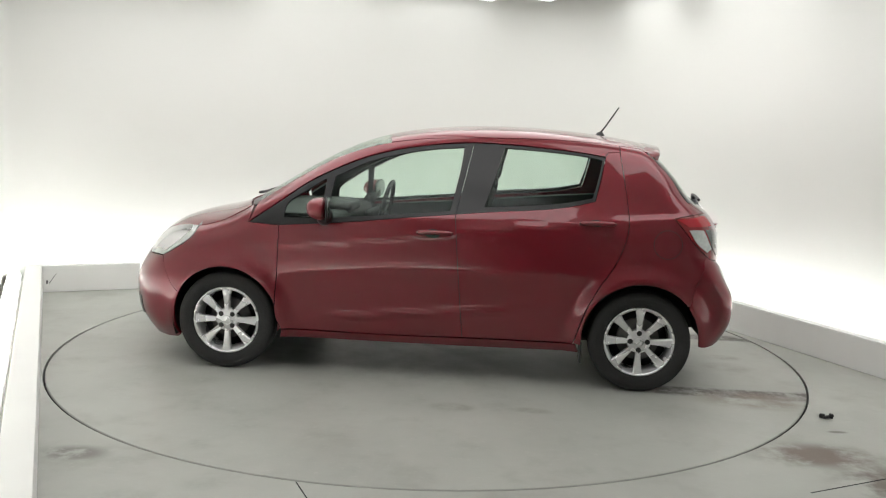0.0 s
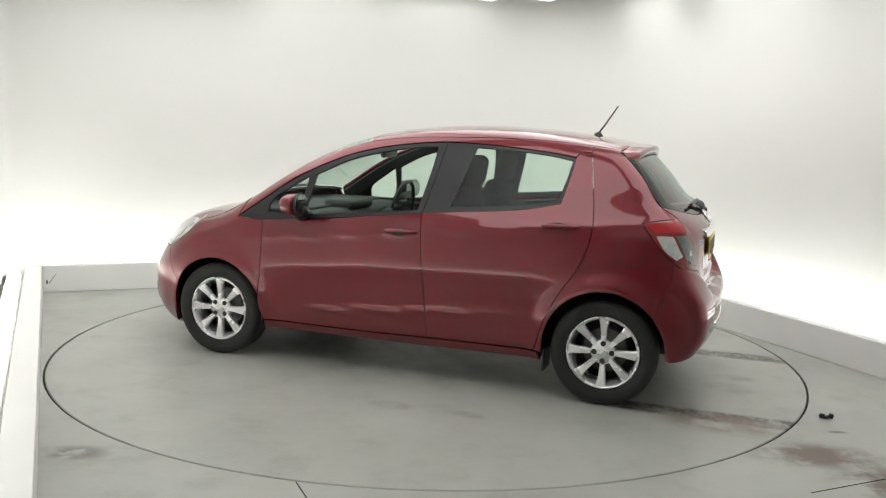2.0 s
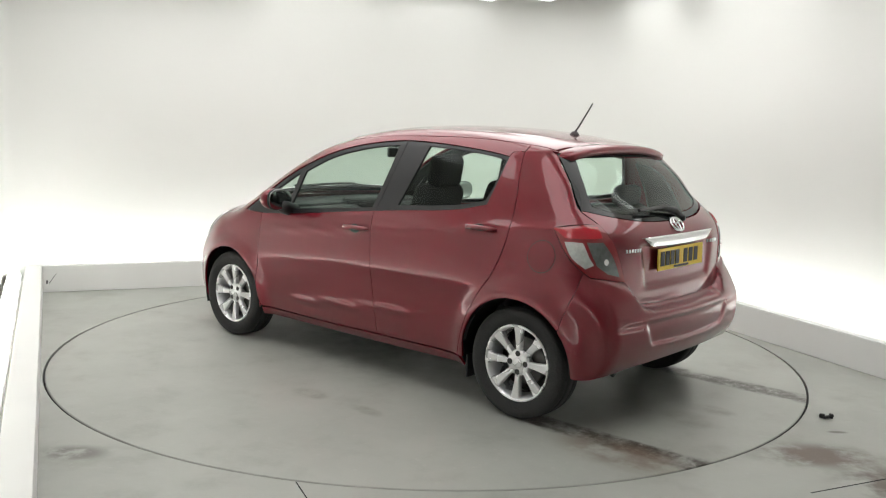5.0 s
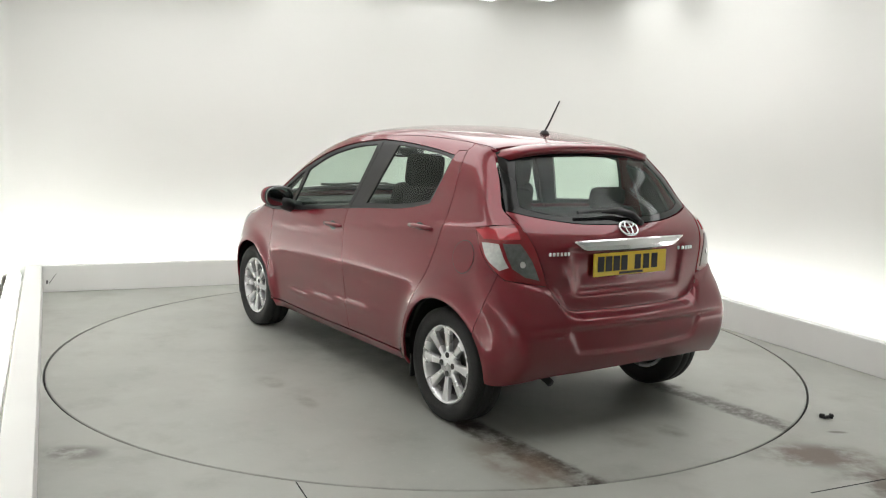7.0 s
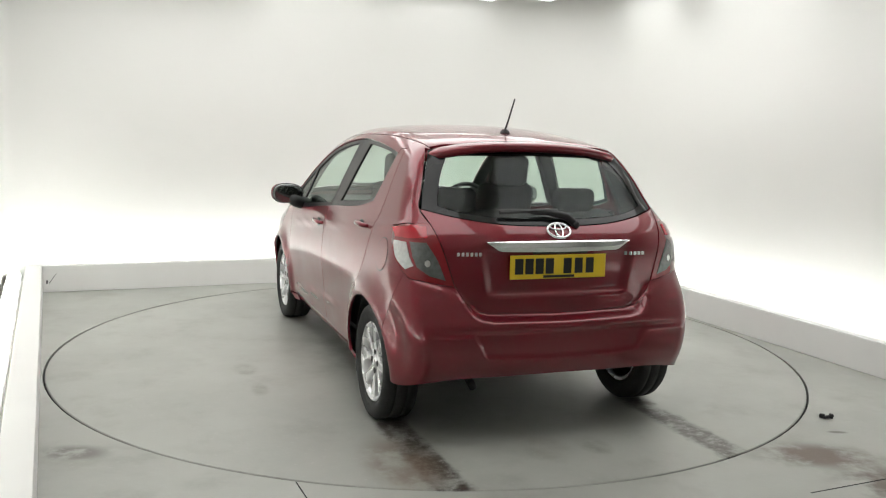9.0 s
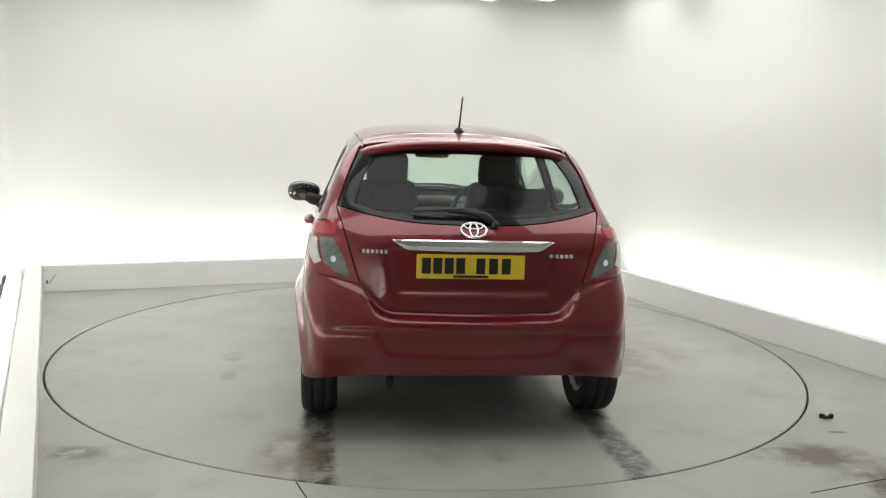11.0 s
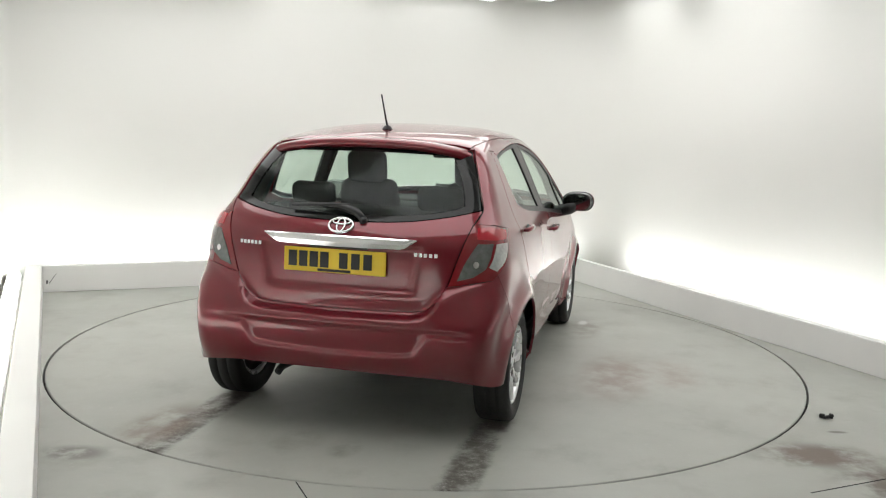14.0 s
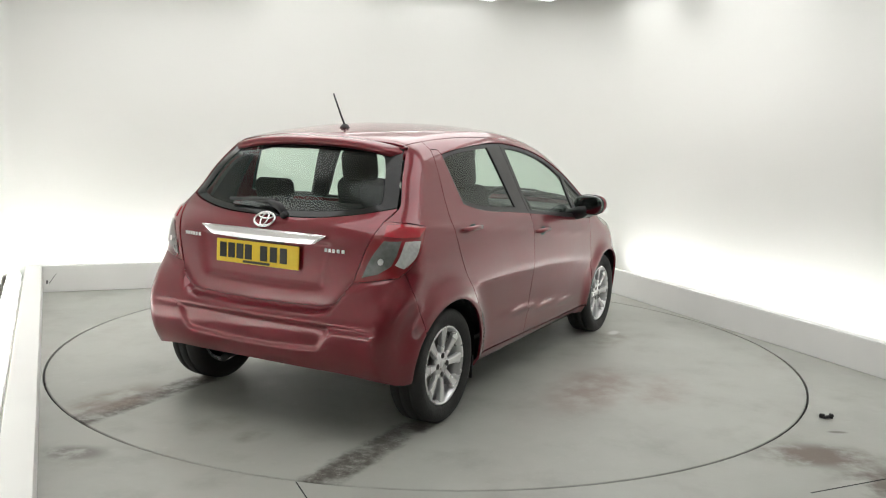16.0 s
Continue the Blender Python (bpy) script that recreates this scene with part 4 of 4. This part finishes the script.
def build_wheel(x, side):
    """side 1: left. Built about the hub, the outer face towards +y, then set in place."""
    wheel = new("wheel")
    wheel.parent = car
    wheel.location = (x, 0.735 * side, 0.300)
    wheel.rotation_euler = (0, 0, 0 if side > 0 else math.pi)
    tyre = revolved([(0.200, -0.075), (0.215, -0.085), (0.255, -0.092), (0.285, -0.088), (0.297, -0.075), (0.300, -0.05), (0.3005, -0.032), (0.296, -0.031), (0.296, -0.027),
                     (0.3005, -0.026), (0.301, 0.0), (0.3005, 0.026), (0.296, 0.027), (0.296, 0.031), (0.3005, 0.032), (0.300, 0.05),
                     (0.297, 0.072), (0.287, 0.086), (0.27, 0.091), (0.262, 0.0925), (0.25, 0.092), (0.228, 0.086), (0.212, 0.078), (0.204, 0.066), (0.200, 0.055), (0.200, -0.075)], 64)
    part("tyre", tyre, RUBBER, wheel, "black road tyre", True)
    rim = revolved([(0.205, -0.07), (0.207, 0.060), (0.2075, 0.072), (0.204, 0.078), (0.198, 0.077), (0.193, 0.068), (0.186, 0.058), (0.182, 0.03), (0.175, -0.06), (0.19, -0.075), (0.205, -0.07)], 64)
    rim = part("rim", rim, ALLOY, wheel, "silver eight-spoke alloy rim", True)
    for k in range(8):
        bm = bmesh.new()
        rows = []
        for r, w, y, d in ((0.035, 0.014, 0.058, 0.03), (0.065, 0.0145, 0.061, 0.028), (0.11, 0.017, 0.066, 0.028), (0.16, 0.023, 0.070, 0.026), (0.194, 0.031, 0.071, 0.022)):
            rows.append([bm.verts.new((r, y - d, -w * 1.05)), bm.verts.new((r, y - 0.005, -w)), bm.verts.new((r, y, -w * 0.72)), bm.verts.new((r, y, w * 0.72)), bm.verts.new((r, y - 0.005, w)), bm.verts.new((r, y - d, w * 1.05))])
        for p, q in zip(rows, rows[1:]):
            for i in range(6):
                bm.faces.new((p[i], q[i], q[(i + 1) % 6], p[(i + 1) % 6]))
        bm.faces.new(rows[0])
        bm.faces.new(rows[-1][::-1])
        bmesh.ops.recalc_face_normals(bm, faces=bm.faces)
        turned(bm, Matrix.Rotation(2 * math.pi * k / 8, 4, "Y"))
        part("spoke", bm, ALLOY, rim)
    hub = revolved([(0.0, 0.060), (0.060, 0.060), (0.070, 0.055), (0.072, 0.02), (0.0, 0.02)], 40)
    hub = part("hub", hub, ALLOY, wheel, "silver wheel hub", True)
    part("centre_cap", revolved([(0.0, 0.066), (0.022, 0.0655), (0.028, 0.062), (0.028, 0.055)], 28), ALLOY, hub, "", True)
    for k in range(4):
        a = (math.pi / 4 if x > 0 else 0) + k * math.pi / 2
        cap = turned(revolved([(0.0, 0.0625), (0.0155, 0.0625), (0.0155, 0.05)], 16), Matrix.Translation((0.050 * math.cos(a), 0, 0.050 * math.sin(a))))
        part("nut_recess", cap, INK, hub, "dark wheel nut recess")
    part("brake_disc", revolved([(0.0, -0.01), (0.125, -0.01), (0.127, -0.014), (0.127, -0.03), (0, -0.03)], 40), STEEL, wheel, "worn steel brake disc", True)
    part("brake_back", revolved([(0.0, -0.045), (0.18, -0.045), (0.18, -0.05), (0, -0.05)], 40), BLACK, wheel, "dark brake backing plate", True)
    return wheel


for wx in (1.255, -1.255):
    for side in (1, -1):
        build_wheel(wx, side)


def build_underside():
    # dark arch liners
    for cx, cz, r in WHEELS:
        bm = bmesh.new()
        rows = []
        for i in range(25):
            a = radians((-12 + 187 * i / 24) if cx < 0 else (-20 + 212 * i / 24))
            rows.append([bm.verts.new((cx + (r + 0.012) * math.cos(a), y, max(cz + (r + 0.012) * math.sin(a), 0.19))) for y in (0.805, 0.50)])
        for p, q in zip(rows, rows[1:]):
            bm.faces.new((p[0], q[0], q[1], p[1]))
        bm.faces.new([v[1] for v in rows])
        bmesh.ops.solidify(bm, geom=bm.faces[:], thickness=0.004)
        mirrored_part("arch_liner", bm, SEAL, car, "black wheel arch liner", False)
    under = joined(box(1.75, 1.44, 0.03, (0.0, 0, 0.215), 0.008), box(0.75, 0.98, 0.03, (1.25, 0, 0.20), 0.008), box(0.25, 0.9, 0.03, (1.72, 0, 0.21), 0.008),
                   box(0.70, 0.98, 0.05, (-1.22, 0, 0.30), 0.01), box(0.12, 1.0, 0.03, (-1.62, 0, 0.36), 0.008))
    part("underbody", under, SEAL, car, "dark underbody")
    mirrored_part("inner_sill", box(1.76, 0.05, 0.13, (0.02, 0.735, 0.275), 0.01), SEAL, car, "dark inner sill", False)
    part("rear_axle", swept([(-1.255, -0.68, 0.29), (-1.20, -0.4, 0.26), (-1.20, 0.4, 0.26), (-1.255, 0.68, 0.29)], 0.035, 12), BLACK, car, "black rear axle beam", True)
    mirrored_part("mud_flap", box(0.012, 0.17, 0.13, (-0.915, 0.72, 0.215), 0.004), BLACK, car, "black mud flap", False)


build_underside()


def build_cabin():
    # carpet tub, door cards, headliner
    tub = joined(box(2.3, 1.30, 0.03, (-0.10, 0, 0.27), 0.01), box(0.04, 1.36, 0.6, (1.10, 0, 0.55), 0.01), box(0.60, 1.20, 0.04, (-1.38, 0, 0.62), 0.01))
    part("cabin_floor", tub, INSIDE, car, "dark cabin carpet and load floor")
    card = [S((0.88, 0.905), (0.90, 0.36), (-0.80, 0.36), (-0.98, 0.62), (-1.08, 0.80), (-1.08, 1.095), (-0.78, 1.073), (0.09, 0.987), (0.88, 0.905))]
    pair("door_card", [sheet(card, (0, 1, 0.1), lift=-0.06, flange=0.02, step=0.08)], INSIDE, car, "dark grey door cards")
    trim = [S((-1.12, 1.36), (-1.16, 1.10), (-1.10, 0.76), (-1.42, 0.76), (-1.40, 1.05), (-1.30, 1.30), (-1.12, 1.36))]
    pair("pillar_trim", [sheet(trim, (-0.3, 1, 0.3), lift=-0.05, flange=0.02, step=0.08)], INSIDE, car, "dark grey rear pillar trim")
    lining = both(np.concatenate([T((0.25, 0.0), (0.2, 0.5)), T((0.0, 0.53), (-0.9, 0.52), (-1.18, 0.49)), T((-1.22, 0.3), (-1.23, 0.0))]))
    metal("headliner", [sheet([lining], (0, 0, 1), lift=-0.03, flange=0.01, step=0.1)], LINER, car, "pale headliner")
    dash = box(0.50, 1.36, 0.22, (0.86, 0, 0.84), 0.06, 4)
    part("dashboard", dash, INSIDE, car, "dark grey dashboard", True)
    part("dash_top", box(0.46, 1.32, 0.03, (0.99, 0, 0.952), 0.01, 2), INSIDE, car, "dark dashboard top below the windscreen")
    part("instrument_hood", box(0.22, 0.36, 0.07, (0.72, 0.0, 0.965), 0.03, 3), INSIDE, car, "", True)
    wheel = swept([(0.03 * math.sin(t), 0.185 * math.cos(t), 0.185 * math.sin(t)) for t in np.linspace(0, 2 * math.pi, 41)], 0.016, 10)
    hub = joined(box(0.03, 0.14, 0.10, (0, 0, 0), 0.012), box(0.02, 0.34, 0.03, (0, 0, 0), 0.006), box(0.02, 0.03, 0.17, (0, 0, -0.09), 0.006))
    turned(wheel, Matrix.Translation((0.46, -0.36, 0.93)) @ Matrix.Rotation(radians(-22), 4, "Y"))
    turned(hub, Matrix.Translation((0.47, -0.36, 0.93)) @ Matrix.Rotation(radians(-22), 4, "Y"))
    sw = part("steering_wheel", wheel, BLACK, car, "black steering wheel", True)
    part("wheel_hub", hub, BLACK, sw, "", True)
    part("column", swept([(0.48, -0.36, 0.92), (0.66, -0.36, 0.84)], 0.035, 12), BLACK, sw, "", True)
    # front seats
    for y in (0.355, -0.355):
        base = part("front_seat", box(0.52, 0.50, 0.20, (0.17, y, 0.50), 0.06, 4), FABRIC, car, "dark grey fabric front seat", True)
        back = box(0.13, 0.48, 0.67, (0, 0, 0.335), 0.055, 4)
        for v in back.verts:
            v.co.y *= 1 - 0.22 * max(0, v.co.z - 0.25) / 0.37
        turned(back, Matrix.Translation((-0.10, y, 0.53)) @ Matrix.Rotation(radians(-17), 4, "Y"))
        part("backrest", back, FABRIC, base, "", True)
        head = box(0.10, 0.26, 0.20, (0, 0, 0), 0.045, 4)
        turned(head, Matrix.Translation((-0.325, y, 1.255)) @ Matrix.Rotation(radians(-10), 4, "Y"))
        part("headrest", head, FABRIC, base, "", True)
        for d in (-0.05, 0.05):
            part("headrest_post", swept([(-0.28, y + d, 1.08), (-0.315, y + d, 1.20)], 0.007, 8), CHROME, base, "", True)
    bench = part("rear_seat", box(0.50, 1.26, 0.18, (-0.78, 0, 0.53), 0.06, 4), FABRIC, car, "dark grey fabric rear bench", True)
    back = turned(box(0.13, 1.24, 0.58, (0, 0, 0.29), 0.05, 4), Matrix.Translation((-1.02, 0, 0.52)) @ Matrix.Rotation(radians(-15), 4, "Y"))
    part("backrest", back, FABRIC, bench, "", True)
    for y in (0.36, -0.36):
        part("headrest", turned(box(0.09, 0.25, 0.13, (0, 0, 0), 0.04, 4), Matrix.Translation((-1.19, y, 1.14)) @ Matrix.Rotation(radians(-10), 4, "Y")), FABRIC, bench, "", True)
    part("parcel_shelf", box(0.34, 1.06, 0.025, (-1.40, 0, 1.005), 0.008), INSIDE, car, "dark parcel shelf")
    mirror = part("rear_view_mirror", box(0.03, 0.24, 0.07, (0.42, 0, 1.335), 0.015, 3), BLACK, car, "black interior mirror", True)
    part("mirror_stem", swept([(0.43, 0, 1.35), (0.47, 0, 1.395)], 0.012, 8), BLACK, mirror)


build_cabin()


def motions():
    # the turntable turns steadily and carries the car
    rows, rows_car = [], []
    for i in range(33):
        t = i * 0.5
        a = 173.924 - 7.2079 * t + 0.01058 * t * t
        rows.append((t, pose(0, 0, 0, 0, 0, a)))
        c, s = math.cos(radians(a)), math.sin(radians(a))
        rows_car.append((t, pose(c * CAR_X - s * CAR_Y, s * CAR_X + c * CAR_Y, 0, 0, 0, a)))
    walk(turntable, rows)
    walk(car, rows_car)


motions()
